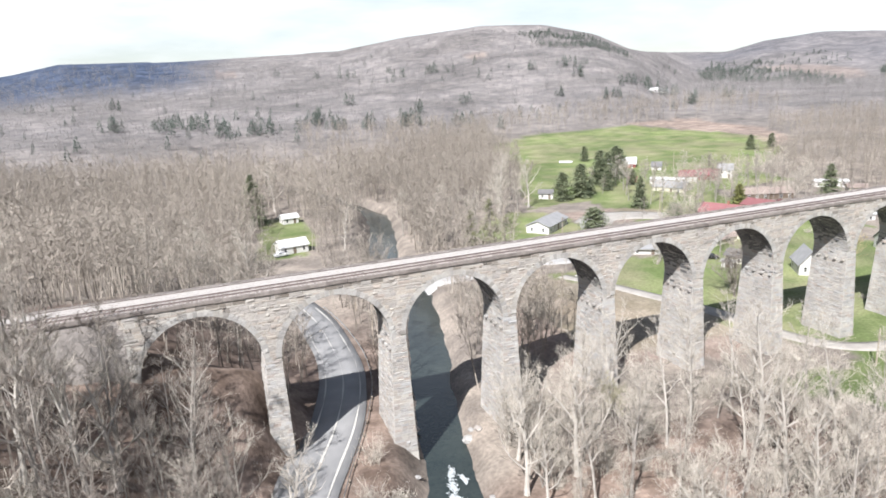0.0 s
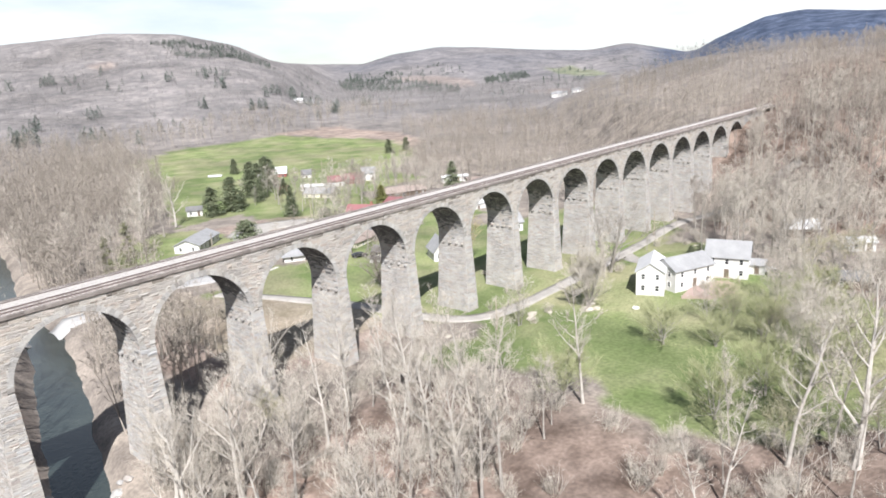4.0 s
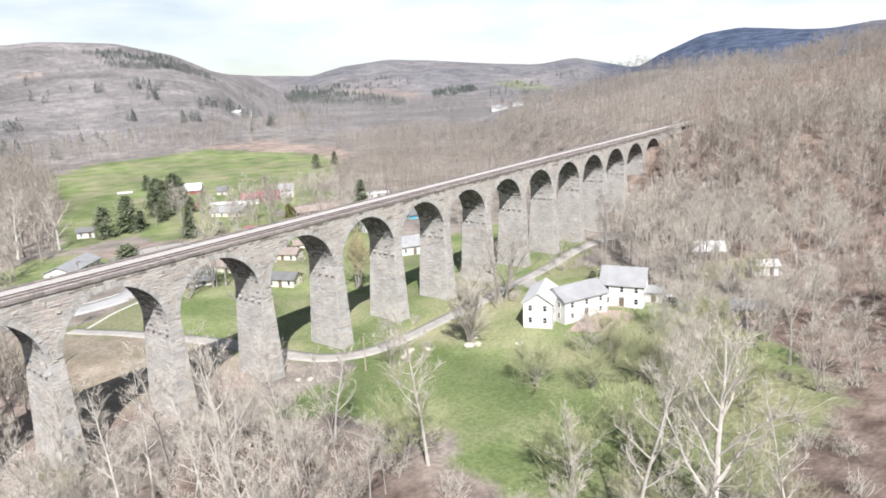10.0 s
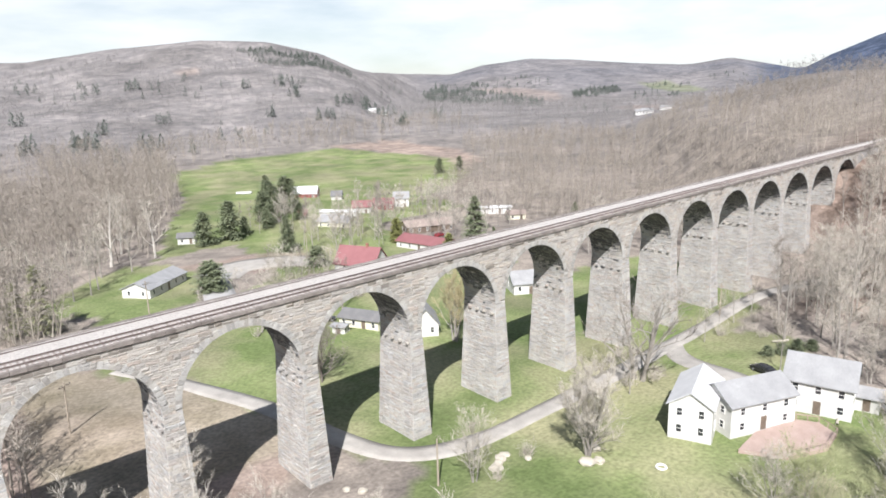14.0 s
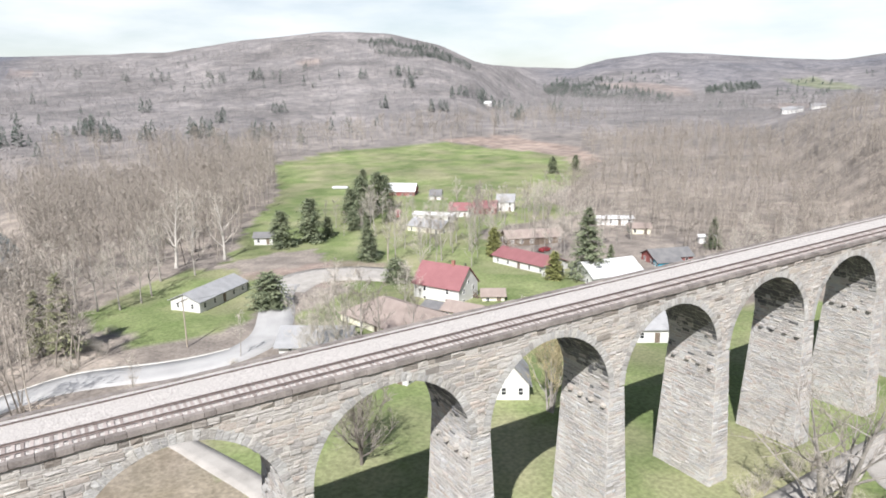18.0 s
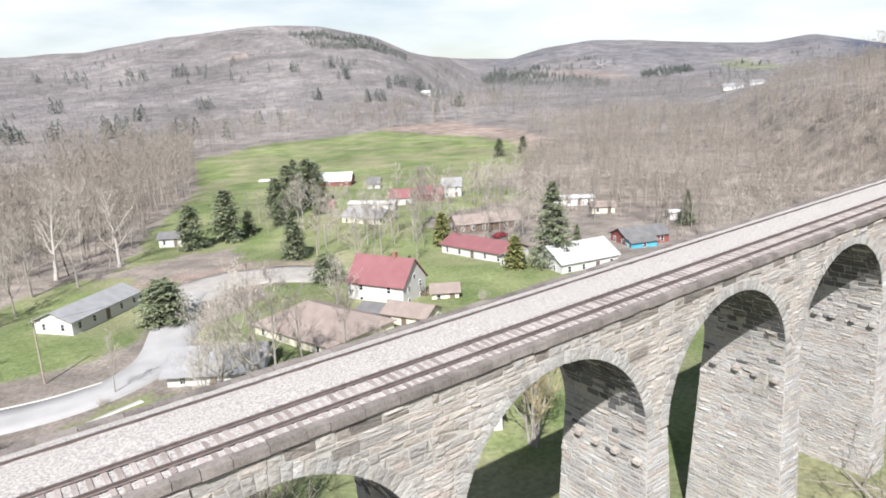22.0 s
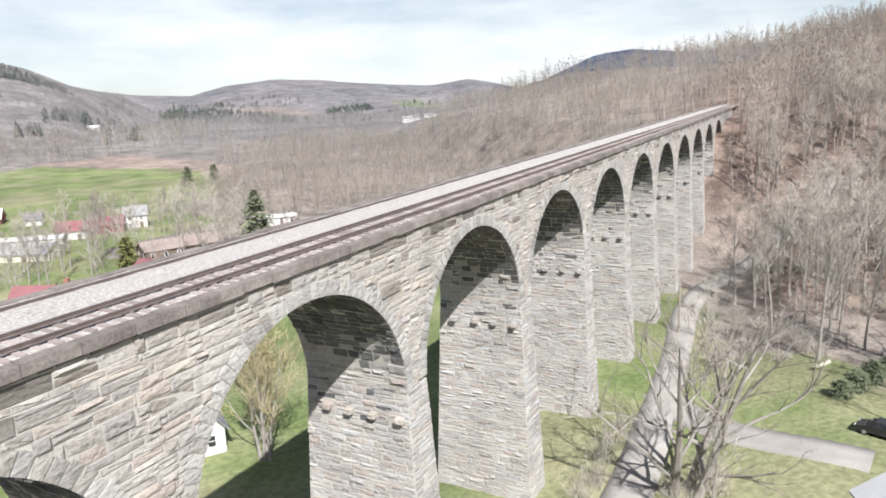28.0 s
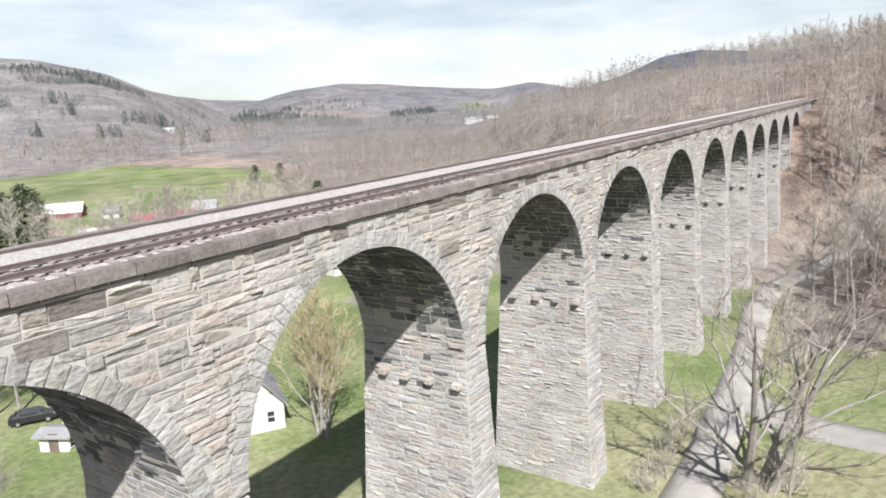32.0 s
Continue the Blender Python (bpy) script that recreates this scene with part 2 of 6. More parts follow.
def box(bm, x0, x1, y0, y1, z0, z1, bevel=0.0):
    vs = [bm.verts.new(p) for p in ((x0, y0, z0), (x1, y0, z0), (x1, y1, z0), (x0, y1, z0), (x0, y0, z1), (x1, y0, z1), (x1, y1, z1), (x0, y1, z1))]
    fs = [bm.faces.new([vs[i] for i in f]) for f in ((0, 3, 2, 1), (4, 5, 6, 7), (0, 1, 5, 4), (1, 2, 6, 5), (2, 3, 7, 6), (3, 0, 4, 7))]
    if bevel:
        es = list({e for f in fs for e in f.edges})
        bmesh.ops.bevel(bm, geom=es, offset=bevel, segments=1, affect="EDGES")
    return bm


def boxed(*dims, bevel=0.0):
    return box(bmesh.new(), *dims, bevel=bevel)


def smooth01(a, b, x):
    t = np.clip((np.asarray(x, float) - a) / (b - a), 0, 1)
    return t * t * (3 - 2 * t)


def wobble(x, y, s, seed=0.0):
    """A cheap smooth unevenness of about -1 to 1 with a pattern of s metres."""
    x, y = np.asarray(x, float) / s + seed, np.asarray(y, float) / s - seed * 1.7
    return (np.sin(x * 1.9 + 1.3 * np.sin(y * 1.1 + seed)) + np.sin(y * 2.3 + 1.7 * np.sin(x * 0.9)) + np.sin((x + y) * 1.37 + np.cos(x * 2.1 - y))) / 3


# ---- the lie of the land ----
GRADE = 0.0199


def deck(x):
    return 30.38 + GRADE * x


CREEK_Y = [-400, -150, -60, -9, 13, 47, 75, 110, 125, 165, 195, 260, 420, 900]
CREEK_X = [-166, -124, -107, -93.4, -88, -78, -70.5, -68, -66.5, -56, -50, -60, -95, -200]
SKY_AZ = [-180, -120, -60, -20, -12, -8.5, -1, 5.4, 12, 17.6, 23.6, 28.6, 32.6, 35.6, 38.2, 42.5, 45, 48.6, 52.6, 57, 60.7, 63.8, 66.9, 68.6, 70.2, 73.4, 76.1, 78.7, 82, 90, 120, 180]
SKY_EL = [3, 3, 2.5, 1.2, 1.7, 2.45, 2.5, 2.75, 2.95, 3.85, 4.5, 4.3, 3.4, 2.05, 1.8, 1.6, 2.25, 2.6, 2.4, 2.0, 1.75, 2.15, 1.5, 1.1, 2.0, 3.3, 3.6, 3.35, 2.9, 3, 3, 3]
NEAR_AZ = [-180, -60, -20, 0, 36, 40, 68, 71, 84, 90, 180]
NEAR_D0 = [500, 700, 900, 700, 640, 1300, 1500, 1300, 1200, 600, 500]
NEAR_D1 = [1400, 1800, 2400, 2100, 1700, 2900, 3100, 2700, 2600, 1600, 1400]


def land(x, y):
    x, y = np.asarray(x, float), np.asarray(y, float)
    # valley floor, a little uneven
    h = 4.0 + 0.35 * wobble(x, y, 23) + 0.15 * wobble(x, y, 7, 3)
    # the house stands a little up; the south side climbs
    h = h + 1.8 * smooth01(-8, -26, y) * smooth01(-75, -40, x)
    h = h + 17 * smooth01(-62, -150, y) * smooth01(-95, -50, x)
    # creek and road cut on the west
    xc = np.interp(y, CREEK_Y, CREEK_X)
    dx = x - xc + 0.8 * wobble(x, y, 6, 5)
    pool = 1.0 * smooth01(95, 125, y)
    bank = np.where(dx > 0, -2.6 + 3.6 * smooth01(0, 5.2, dx - 2.2 - pool) + 3.0 * smooth01(9, 34, dx), -2.6 + 6.0 * smooth01(0, 7.0, -dx - 2.2 - pool))
    low = smooth01(40, 14, np.abs(dx))
    h = np.where(dx > 0, np.where(dx < 36, bank * low + h * (1 - low), h), bank)
    h = h + (4.0 - h) * smooth01(430, 620, y)
    # west hillside that carries the far end of the bridge
    d_w = np.interp(y, [-95, -40, 0, 7, 24, 40, 71], [-139, -124.5, -114.8, -112.4, -107.8, -105.2, -102.3]) - 1.8 - x
    cut = np.exp(-(((y - 4) / 12.0) ** 2))
    west = np.maximum(24 * (1 - 0.2 * cut) * smooth01(0, 32, d_w) * np.exp(-(((y + 12) / 78.0) ** 2)), cut * (12.5 * smooth01(-3.5, 3.8, d_w) + 5.5 * smooth01(3, 20, d_w))) + smooth01(5, 160, d_w) * 3
    h = h + np.where(dx < 0, west, 0)
    # east hillside
    toe = 112 + 1.2 * np.maximum(y - 6, 0) + 0.10 * np.minimum(y, 0) + 6 * wobble(x, y, 60)
    e = x - toe
    h = h + (27 * smooth01(0, 66, e) + 20 * smooth01(60, 230, e) + 14 * smooth01(140, 330, e) * smooth01(30, -90, y)) * smooth01(420, 120, y) * smooth01(-500, -250, y) * (1 - 0.6 * smooth01(500, 1100, x))
    # far hills by the direction in which they stand
    az = np.degrees(np.arctan2(x + 120, y + 90))
    d = np.hypot(x + 120, y + 90)
    d0, d1 = np.interp(az, NEAR_AZ, NEAR_D0), np.interp(az, NEAR_AZ, NEAR_D1)
    top = 53 + np.tan(np.radians(np.interp(az, SKY_AZ, SKY_EL))) * d1
    rise = smooth01(0, 1, (d - d0) / (d1 - d0))
    fold = 1 + 0.10 * wobble(x, y, 170, 2) * np.sin(np.pi * np.clip(rise, 0, 1)) + 0.05 * wobble(x, y, 60, 4) * np.sin(np.pi * np.clip(rise, 0, 1))
    far = (top - 6) * rise * fold + 24 * smooth01(350, 1000, d) * (1 - rise)
    return h + far


def ground_z(x, y):
    return float(land(x, y))


def inside(poly, x, y):
    x, y = np.asarray(x, float), np.asarray(y, float)
    r = np.zeros(x.shape, bool)
    px, py = zip(*poly)
    j = len(poly) - 1
    for i in range(len(poly)):
        c = ((py[i] > y) != (py[j] > y)) & (x < (px[j] - px[i]) * (y - py[i]) / (py[j] - py[i] + 1e-9) + px[i])
        r ^= c
        j = i
    return r


LAWNS = [
    [(-40, -10), (-24, -9), (-5, -9), (40, -11), (66, -10), (66, -22), (58, -30), (50, -32), (44, -50), (20, -52), (4, -44), (-8, -66), (-30, -72), (-40, -56), (-30, -40), (-34, -22)],
    [(-58, 10), (60, 10), (110, 14), (108, 40), (60, 46), (56, 64), (6, 62), (-12, 70), (-30, 62), (-52, 66)],
    [(0, 148), (18, 190), (30, 215), (56, 270), (88, 376), (147, 420), (238, 408), (262, 290), (225, 236), (150, 185), (112, 150), (66, 140), (20, 154)],
    [(-30, 88), (-8, 92), (4, 112), (2, 140), (-12, 146), (-38, 120)],
    [(44, 60), (80, 62), (84, 96), (52, 92)],
    [(-108, 120), (-92, 118), (-84, 150), (-84, 186), (-98, 186)],
    [(20, 100), (70, 100), (90, 150), (30, 150)],
    [(-10, -40), (20, -50), (34, -66), (8, -84), (-22, -80), (-33, -70)],
    [(-16, -2), (92, -2), (84, -8), (64, -12), (-16, -12)],
    [(-16, -2), (100, -2), (100, 12), (-22, 12)],
    [(-2, 62), (56, 62), (70, 100), (20, 102), (4, 96)],
    [(60, 140), (140, 150), (150, 185), (56, 180)],
]
BARE = [[(-45, 4), (-22, 2), (-26, 40), (-44, 66), (-62, 60), (-66, 10)], [(226, 246), (262, 262), (300, 330), (300, 420), (240, 425), (258, 300)], [(22, 108), (38, 108), (40, 122), (28, 132), (2, 132), (0, 126)]]


# fields far up the valley: tan ones and a green one
FAR_FIELDS = [[(1100, 884), (1090, 900), (1139, 1049), (1185, 1237), (1259, 1316), (1275, 1240), (1270, 1020), (1190, 945)], [(760, 500), (900, 590), (1000, 600), (890, 480), (640, 380)], [(334, 1030), (343, 1052), (390, 1040), (357, 976)], [(-70, 1240), (-60, 1396), (-25, 1380), (-30, 1235)]]
GREEN_FIELD = [(1620, 1030), (1703, 977), (1551, 787), (1454, 766), (1512, 898)]


def build_ground():
    def axis(lo, hi, step, far_lo, far_hi):
        mid = list(np.arange(lo, hi + 1e-6, step))
        a, s, left = lo, step, []
        while a > far_lo:
            s *= 1.07
            a -= s
            left.append(a)
        a, s, right = hi, step, []
        while a < far_hi:
            s = min(s * 1.075, 32) if a < 1900 else s * 1.15
            a += s
            right.append(a)
        return np.array(left[::-1] + mid + right)

    xs, ys = axis(-165, 200, 2.4, -4700, 4700), axis(-130, 260, 2.4, -4700, 4700)
    X, Y = np.meshgrid(xs, ys)
    Z = land(X, Y)
    V = np.stack([X, Y, Z], -1).reshape(-1, 3)
    n, m = len(ys), len(xs)
    i = (np.arange(n - 1)[:, None] * m + np.arange(m - 1)).ravel()
    F = np.stack([i, i + 1, i + m + 1, i + m], 1)
    me = fast_mesh("ground", V, F)
    jx, jy = X + 2.2 * wobble(X, Y, 5, 1), Y + 2.2 * wobble(X, Y, 5, 8)
    grass = np.zeros(X.shape)
    for p in LAWNS:
        grass = np.maximum(grass, inside(p, jx, jy))
    bare = np.zeros(X.shape)
    for p in FAR_FIELDS:
        bare = np.maximum(bare, 0.55 * inside(p, X, Y))
    for p in BARE:
        bare = np.maximum(bare, inside(p, jx, jy))
    grass = grass * (1 - 0.75 * bare)
    grass = np.maximum(grass, 0.6 * inside(GREEN_FIELD, X, Y))
    xc = np.interp(Y, CREEK_Y, CREEK_X)
    litter = np.clip(smooth01(3, 10, -(X - xc)) * smooth01(70, 25, Y) + smooth01(-8, -20, Y) * smooth01(-30, -48, X) + smooth01(-58, -72, Y) + smooth01(112, 150, X) * smooth01(40, 0, Y) * smooth01(420, 280, X) + smooth01(76, 96, X) * smooth01(-9, -18, Y), 0, 1) * (1 - grass)
    # cloud shadow and haze on the far hills, kept as a colour mask
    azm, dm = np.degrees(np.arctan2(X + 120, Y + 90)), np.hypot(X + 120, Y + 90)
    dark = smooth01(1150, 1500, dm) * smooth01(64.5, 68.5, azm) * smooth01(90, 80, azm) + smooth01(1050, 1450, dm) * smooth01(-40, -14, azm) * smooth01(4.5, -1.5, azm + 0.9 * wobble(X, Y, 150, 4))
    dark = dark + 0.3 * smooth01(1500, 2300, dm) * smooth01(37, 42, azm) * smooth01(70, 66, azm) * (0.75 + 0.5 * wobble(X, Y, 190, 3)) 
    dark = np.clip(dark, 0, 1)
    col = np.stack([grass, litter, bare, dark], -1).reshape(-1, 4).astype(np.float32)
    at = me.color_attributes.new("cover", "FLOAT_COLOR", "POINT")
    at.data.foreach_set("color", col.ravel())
    m_ = bpy.data.materials.new("ground_cover")
    m_.use_nodes = True
    nd, lk = m_.node_tree.nodes, m_.node_tree.links
    b = nd["Principled BSDF"]
    b.inputs["Roughness"].default_value, b.inputs["Specular IOR Level"].default_value = 0.95, 0.15
    co = nd.new("ShaderNodeTexCoord")

    def patch(scale, detail, lo, hi, a=0.35, c=0.65):
        t, r = nd.new("ShaderNodeTexNoise"), nd.new("ShaderNodeValToRGB")
        t.inputs["Scale"].default_value, t.inputs["Detail"].default_value = scale, detail
        lk.new(co.outputs["Object"], t.inputs["Vector"])
        lk.new(t.outputs["Fac"], r.inputs["Fac"])
        r.color_ramp.elements[0].position, r.color_ramp.elements[1].position = a, c
        r.color_ramp.elements[0].color, r.color_ramp.elements[1].color = (*lo, 1), (*hi, 1)
        return r.outputs["Color"], t.outputs["Fac"]

    def mixed(f, a, c, mode="MIX"):
        x = nd.new("ShaderNodeMixRGB")
        x.blend_type = mode
        if isinstance(f, float):
            x.inputs["Fac"].default_value = f
        else:
            lk.new(f, x.inputs["Fac"])
        lk.new(a, x.inputs["Color1"])
        lk.new(c, x.inputs["Color2"])
        return x.outputs["Color"]

    # tone of the wooded hills, with distance haze painted into it
    hazy_wood, _ = patch(0.009, 9, (0.12, 0.118, 0.125), (0.215, 0.206, 0.212), 0.36, 0.62)
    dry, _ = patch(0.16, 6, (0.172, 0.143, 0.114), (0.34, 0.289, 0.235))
    fine, ff = patch(1.6, 4, (0.8, 0.8, 0.8), (1.17, 1.17, 1.17))
    green, _ = patch(0.09, 6, (0.126, 0.165, 0.063), (0.197, 0.225, 0.105))
    leaf, _ = patch(0.22, 6, (0.105, 0.077, 0.062), (0.26, 0.2, 0.166))
    soil, _ = patch(0.15, 6, (0.2, 0.155, 0.13), (0.32, 0.258, 0.222))
    vc = nd.new("ShaderNodeVertexColor")
    vc.layer_name = "cover"
    sp = nd.new("ShaderNodeSeparateColor")
    lk.new(vc.outputs["Color"], sp.inputs["Color"])
    # blends the ground into that hazy tone as it gets farther off
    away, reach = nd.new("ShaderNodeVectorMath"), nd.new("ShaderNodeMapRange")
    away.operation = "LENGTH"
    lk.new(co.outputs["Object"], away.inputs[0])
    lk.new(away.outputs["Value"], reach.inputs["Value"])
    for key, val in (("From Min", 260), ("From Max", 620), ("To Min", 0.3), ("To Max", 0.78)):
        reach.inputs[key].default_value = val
    base = mixed(reach.outputs["Result"], dry, hazy_wood)
    base = mixed(sp.outputs["Green"], base, leaf)
    base = mixed(sp.outputs["Blue"], base, soil)
    tan, _ = patch(0.06, 5, (0.19, 0.182, 0.112), (0.275, 0.248, 0.166))
    dry_t, dry_r = nd.new("ShaderNodeTexNoise"), nd.new("ShaderNodeValToRGB")
    dry_t.inputs["Scale"].default_value, dry_t.inputs["Detail"].default_value = 0.045, 5
    lk.new(co.outputs["Object"], dry_t.inputs["Vector"])
    lk.new(dry_t.outputs["Fac"], dry_r.inputs["Fac"])
    dry_r.color_ramp.elements[0].position, dry_r.color_ramp.elements[1].position = 0.44, 0.63
    dry_r.color_ramp.elements[1].color = (0.62, 0.62, 0.62, 1)
    green = mixed(dry_r.outputs["Color"], green, tan)
    base = mixed(sp.outputs["Red"], base, green)
    # dark blue conifer tone, also painted in for cloud shadow and haze
    firs_and_shade, _ = patch(0.03, 7, (0.034, 0.048, 0.08), (0.08, 0.10, 0.15))
    base = mixed(vc.outputs["Alpha"], base, firs_and_shade)
    mottle, _ = patch(0.028, 6, (0.84, 0.84, 0.85), (1.12, 1.11, 1.1), 0.4, 0.6)
    base = mixed(1.0, base, mottle, "MULTIPLY")
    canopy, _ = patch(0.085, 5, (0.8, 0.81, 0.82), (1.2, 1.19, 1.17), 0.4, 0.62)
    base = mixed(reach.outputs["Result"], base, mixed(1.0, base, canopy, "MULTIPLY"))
    base = mixed(1.0, base, fine, "MULTIPLY")
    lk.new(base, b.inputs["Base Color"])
    bp = nd.new("ShaderNodeBump")
    bp.inputs["Strength"].default_value, bp.inputs["Distance"].default_value = 0.5, 0.3
    lk.new(ff, bp.inputs["Height"])
    lk.new(bp.outputs["Normal"], b.inputs["Normal"])
    ob = put_mesh("ground", me, m_, smooth=True)
    return tagged(ob, "valley floor and hills with lawns, leaf litter and bare woods", "ground", kind="structure")


build_ground()


def ribbon(name, pts, width, mat, lift, label, category, kind="structure", cross=3, skirt=0.25, z=None):
    """A strip that follows the land along the points, with a small thickness at its sides."""
    P = np.array(pts, float)
    seg = np.r_[0, np.cumsum(np.hypot(*np.diff(P, axis=0).T))]
    s = np.arange(0, seg[-1], 2.0)
    # smooth the corners
    cx, cy = np.interp(s, seg, P[:, 0]), np.interp(s, seg, P[:, 1])
    for _ in range(10):
        cx[1:-1] = (cx[:-2] + 2 * cx[1:-1] + cx[2:]) / 4
        cy[1:-1] = (cy[:-2] + 2 * cy[1:-1] + cy[2:]) / 4
    tx, ty = np.gradient(cx), np.gradient(cy)
    ln = np.hypot(tx, ty)
    nx, ny = -ty / ln, tx / ln
    rows = []
    ws = np.linspace(-0.5, 0.5, cross + 1) * width
    zc = land(cx, cy)
    for _ in range(6):
        zc[1:-1] = (zc[:-2] + 2 * zc[1:-1] + zc[2:]) / 4
    for i, w in enumerate(ws):
        edge = abs(i - cross / 2) == cross / 2
        ww = w + (0.25 * wobble(s, s * 0, 9, i) if edge else 0)
        x, y = cx + nx * ww, cy + ny * ww
        zz = np.maximum(land(x, y), zc - 0.4) + lift if z is None else np.full(len(x), z)
        rows.append(np.stack([x, y, zz], 1))
    if z is None and skirt > 0:
        rows = [rows[0] - (0, 0, skirt)] + rows + [rows[-1] - (0, 0, skirt)]
    V = np.concatenate(rows)
    n = len(s)
    F = [(k * n + i, k * n + i + 1, (k + 1) * n + i + 1, (k + 1) * n + i) for k in range(len(rows) - 1) for i in range(n - 1)]
    F = [f[::-1] for f in F]
    ob = put_mesh(name, mesh_of(name, V, F), mat, smooth=True)
    return tagged(ob, label, category, kind=kind)


WEST_ROAD = [(-144, -105), (-136, -80), (-122, -38), (-113.6, -9.5), (-106.3, 6.5), (-102.2, 19), (-100.5, 32.5), (-100.5, 53), (-102.2, 66), (-105, 82)]
ribbon("road_west", WEST_ROAD, 8.2, M_ASPHALT, 0.22, "grey worn asphalt road passing under the stone arches", "road")
VILLAGE_ROAD = [(-96, 84), (-70, 82), (-51, 79.2), (-35, 76.6), (-24, 73.6), (-13, 75), (-5, 83), (0, 96), (4, 110), (10, 118)]
ribbon("road_village", VILLAGE_ROAD, 7.8, M_PALEASPHALT, 0.10, "pale grey village road with a concrete kerb", "road")
LANE = [(-36, 60), (-28, 42), (-23, 28), (-19, 8), (-17, -3), (-7, -7.4), (13, -7.8), (30, -7.6), (47, -7.0), (68, -5.4), (86, -3.6), (99, -4.6), (115, -9), (130, -17), (142, -28)]
ribbon("road_lane", LANE, 3.7, M_GRAVEL, 0.08, "pale gravel lane winding under and beside the bridge", "road")
ribbon("drive", [(50, -6.2), (45, -9.2), (41.5, -13.6), (39.6, -19), (38.4, -27)], 4.4, M_GRAVEL, 0.07, "pale gravel drive to the white farmhouse", "drive")
ribbon("gravel_lot", [(6, 112), (15, 121), (27, 118), (38, 107)], 13.0, M_GRAVEL, 0.07, "pale gravel lot at the end of the village road", "parking lot", cross=5)
ribbon("creek", list(zip(CREEK_X, CREEK_Y))[1:13], 12.5, M_WATER, 0, "dark green-grey creek with riffles", "water", z=-1.55)


# ---- the stone viaduct ----
SPAN, RADIUS, WIDTH = 17.5, 7.66, 7.25
FIRST, LAST = 1, 17                      # arches, number 8 stands near x = 0
BATTER_X, BATTER_Y = 0.038, 0.045
viaduct = new("stone_viaduct")
tagged(viaduct, "long grey stone railway viaduct with seventeen tall round arches", "viaduct")


def arch_x(k):
    return SPAN * (k - 8) - 1.24


def crown(k):
    return 28.48 + GRADE * arch_x(k)


def spring(k):
    return crown(k) - RADIUS


def stones(place, u0, u1, v0, v1, keep, rng, course=(0.27, 0.6), length=(0.4, 1.35), depth=(0.006, 0.045), gap=0.015, heights=None, edge=None):
    """Coursed rubble on a surface; place(u, v, d) gives points, keep(ua, ub, va, vb) trims or drops a stone. Yields 8 corners each."""
    out = []

    def block(ua, ub, va, vb):
        d = rng.uniform(*depth) if rng.random() < 0.9 else rng.uniform(depth[1], depth[1] * 2.8)
        q = [(ua + gap, va + gap), (ub - gap, va + gap), (ub - gap, vb - gap), (ua + gap, vb - gap)]
        back = [place(a, b, -0.05) for a, b in q]
        e = min(0.05, (vb - va) * 0.14)
        j = [(a + rng.uniform(0, e) * (1 if i in (0, 3) else -1), b + rng.uniform(0, e) * (1 if i < 2 else -1)) for i, (a, b) in enumerate(q)]
        out.append(back + [place(a, b, d + rng.uniform(-0.015, 0.02)) for a, b in j])

    v, n = v0, 0
    while v < v1 - 0.1:
        ch = heights[n] if heights else rng.uniform(*course)
        ch = min(ch, v1 - v)
        lo, hi = (u0, u1) if edge is None else edge(n)
        u = lo - rng.uniform(0, 0.5)
        while u < hi:
            ln = rng.uniform(*length) * (0.7 + ch)
            ua, ub = max(u, lo), min(u + ln, hi)
            u += ln
            if ub - ua < 0.08:
                continue
            r = keep(ua, ub, v, v + ch)
            if r is None:
                continue
            if ch > 0.36 and rng.random() < 0.16:
                # two thin stones share the course
                cut = v + ch * rng.uniform(0.35, 0.65)
                block(r[0], r[1], v, cut)
                block(r[0], r[1], cut, v + ch)
            else:
                block(r[0], r[1], v, v + ch)
        v += ch
        n += 1
    return out


STONE_FACES = ((4, 5, 8), (5, 9, 8), (5, 6, 9), (6, 7, 9), (7, 8, 9), (7, 4, 8), (0, 1, 5), (0, 5, 4), (1, 2, 6), (1, 6, 5), (2, 3, 7), (2, 7, 6), (3, 0, 4), (3, 4, 7))


def stone_mesh(name, blocks, relief=1.0):
    """Rock-faced stones: each front breaks along a line between two points that stand a little out or in."""
    B = np.array(blocks, np.float32)
    n = len(B)
    rng = np.random.default_rng(n)
    out = (B[:, 4:] - B[:, :4]).mean(1)
    out /= np.linalg.norm(out, axis=1)[:, None] + 1e-9
    bulge = (0.09 * (rng.random((n, 1)) > 0.92)).astype(np.float32)
    tips = []
    for s0, s1 in ((0.12, 0.42), (0.58, 0.88)):
        a, b = rng.uniform(s0, s1, (n, 1)).astype(np.float32), rng.uniform(0.3, 0.75, (n, 1)).astype(np.float32)
        p = (B[:, 4] * (1 - a) + B[:, 5] * a) * (1 - b) + (B[:, 7] * (1 - a) + B[:, 6] * a) * b
        tips.append(p + out * (relief * rng.uniform(-0.016, 0.036, (n, 1)).astype(np.float32) + bulge))
    V = np.concatenate([B, tips[0][:, None], tips[1][:, None]], 1).reshape(-1, 3)
    F = (np.arange(n)[:, None, None] * 10 + np.array(STONE_FACES)[None]).reshape(-1, 3)
    return fast_mesh(name, V, F)


def lay(blocks, single, name, mat, parent, relief=0.7):
    """Joined stones as one part, or each stone as a part of its own."""
    if not blocks:
        return
    if single:
        for b in blocks:
            put_mesh(name, stone_mesh(name, [b], relief), mat, parent)
    else:
        name = name.replace("stone", "facing")
        ob = put_mesh(name, stone_mesh(name, blocks, relief), mat, parent)
        ob["kind"] = "stuff"


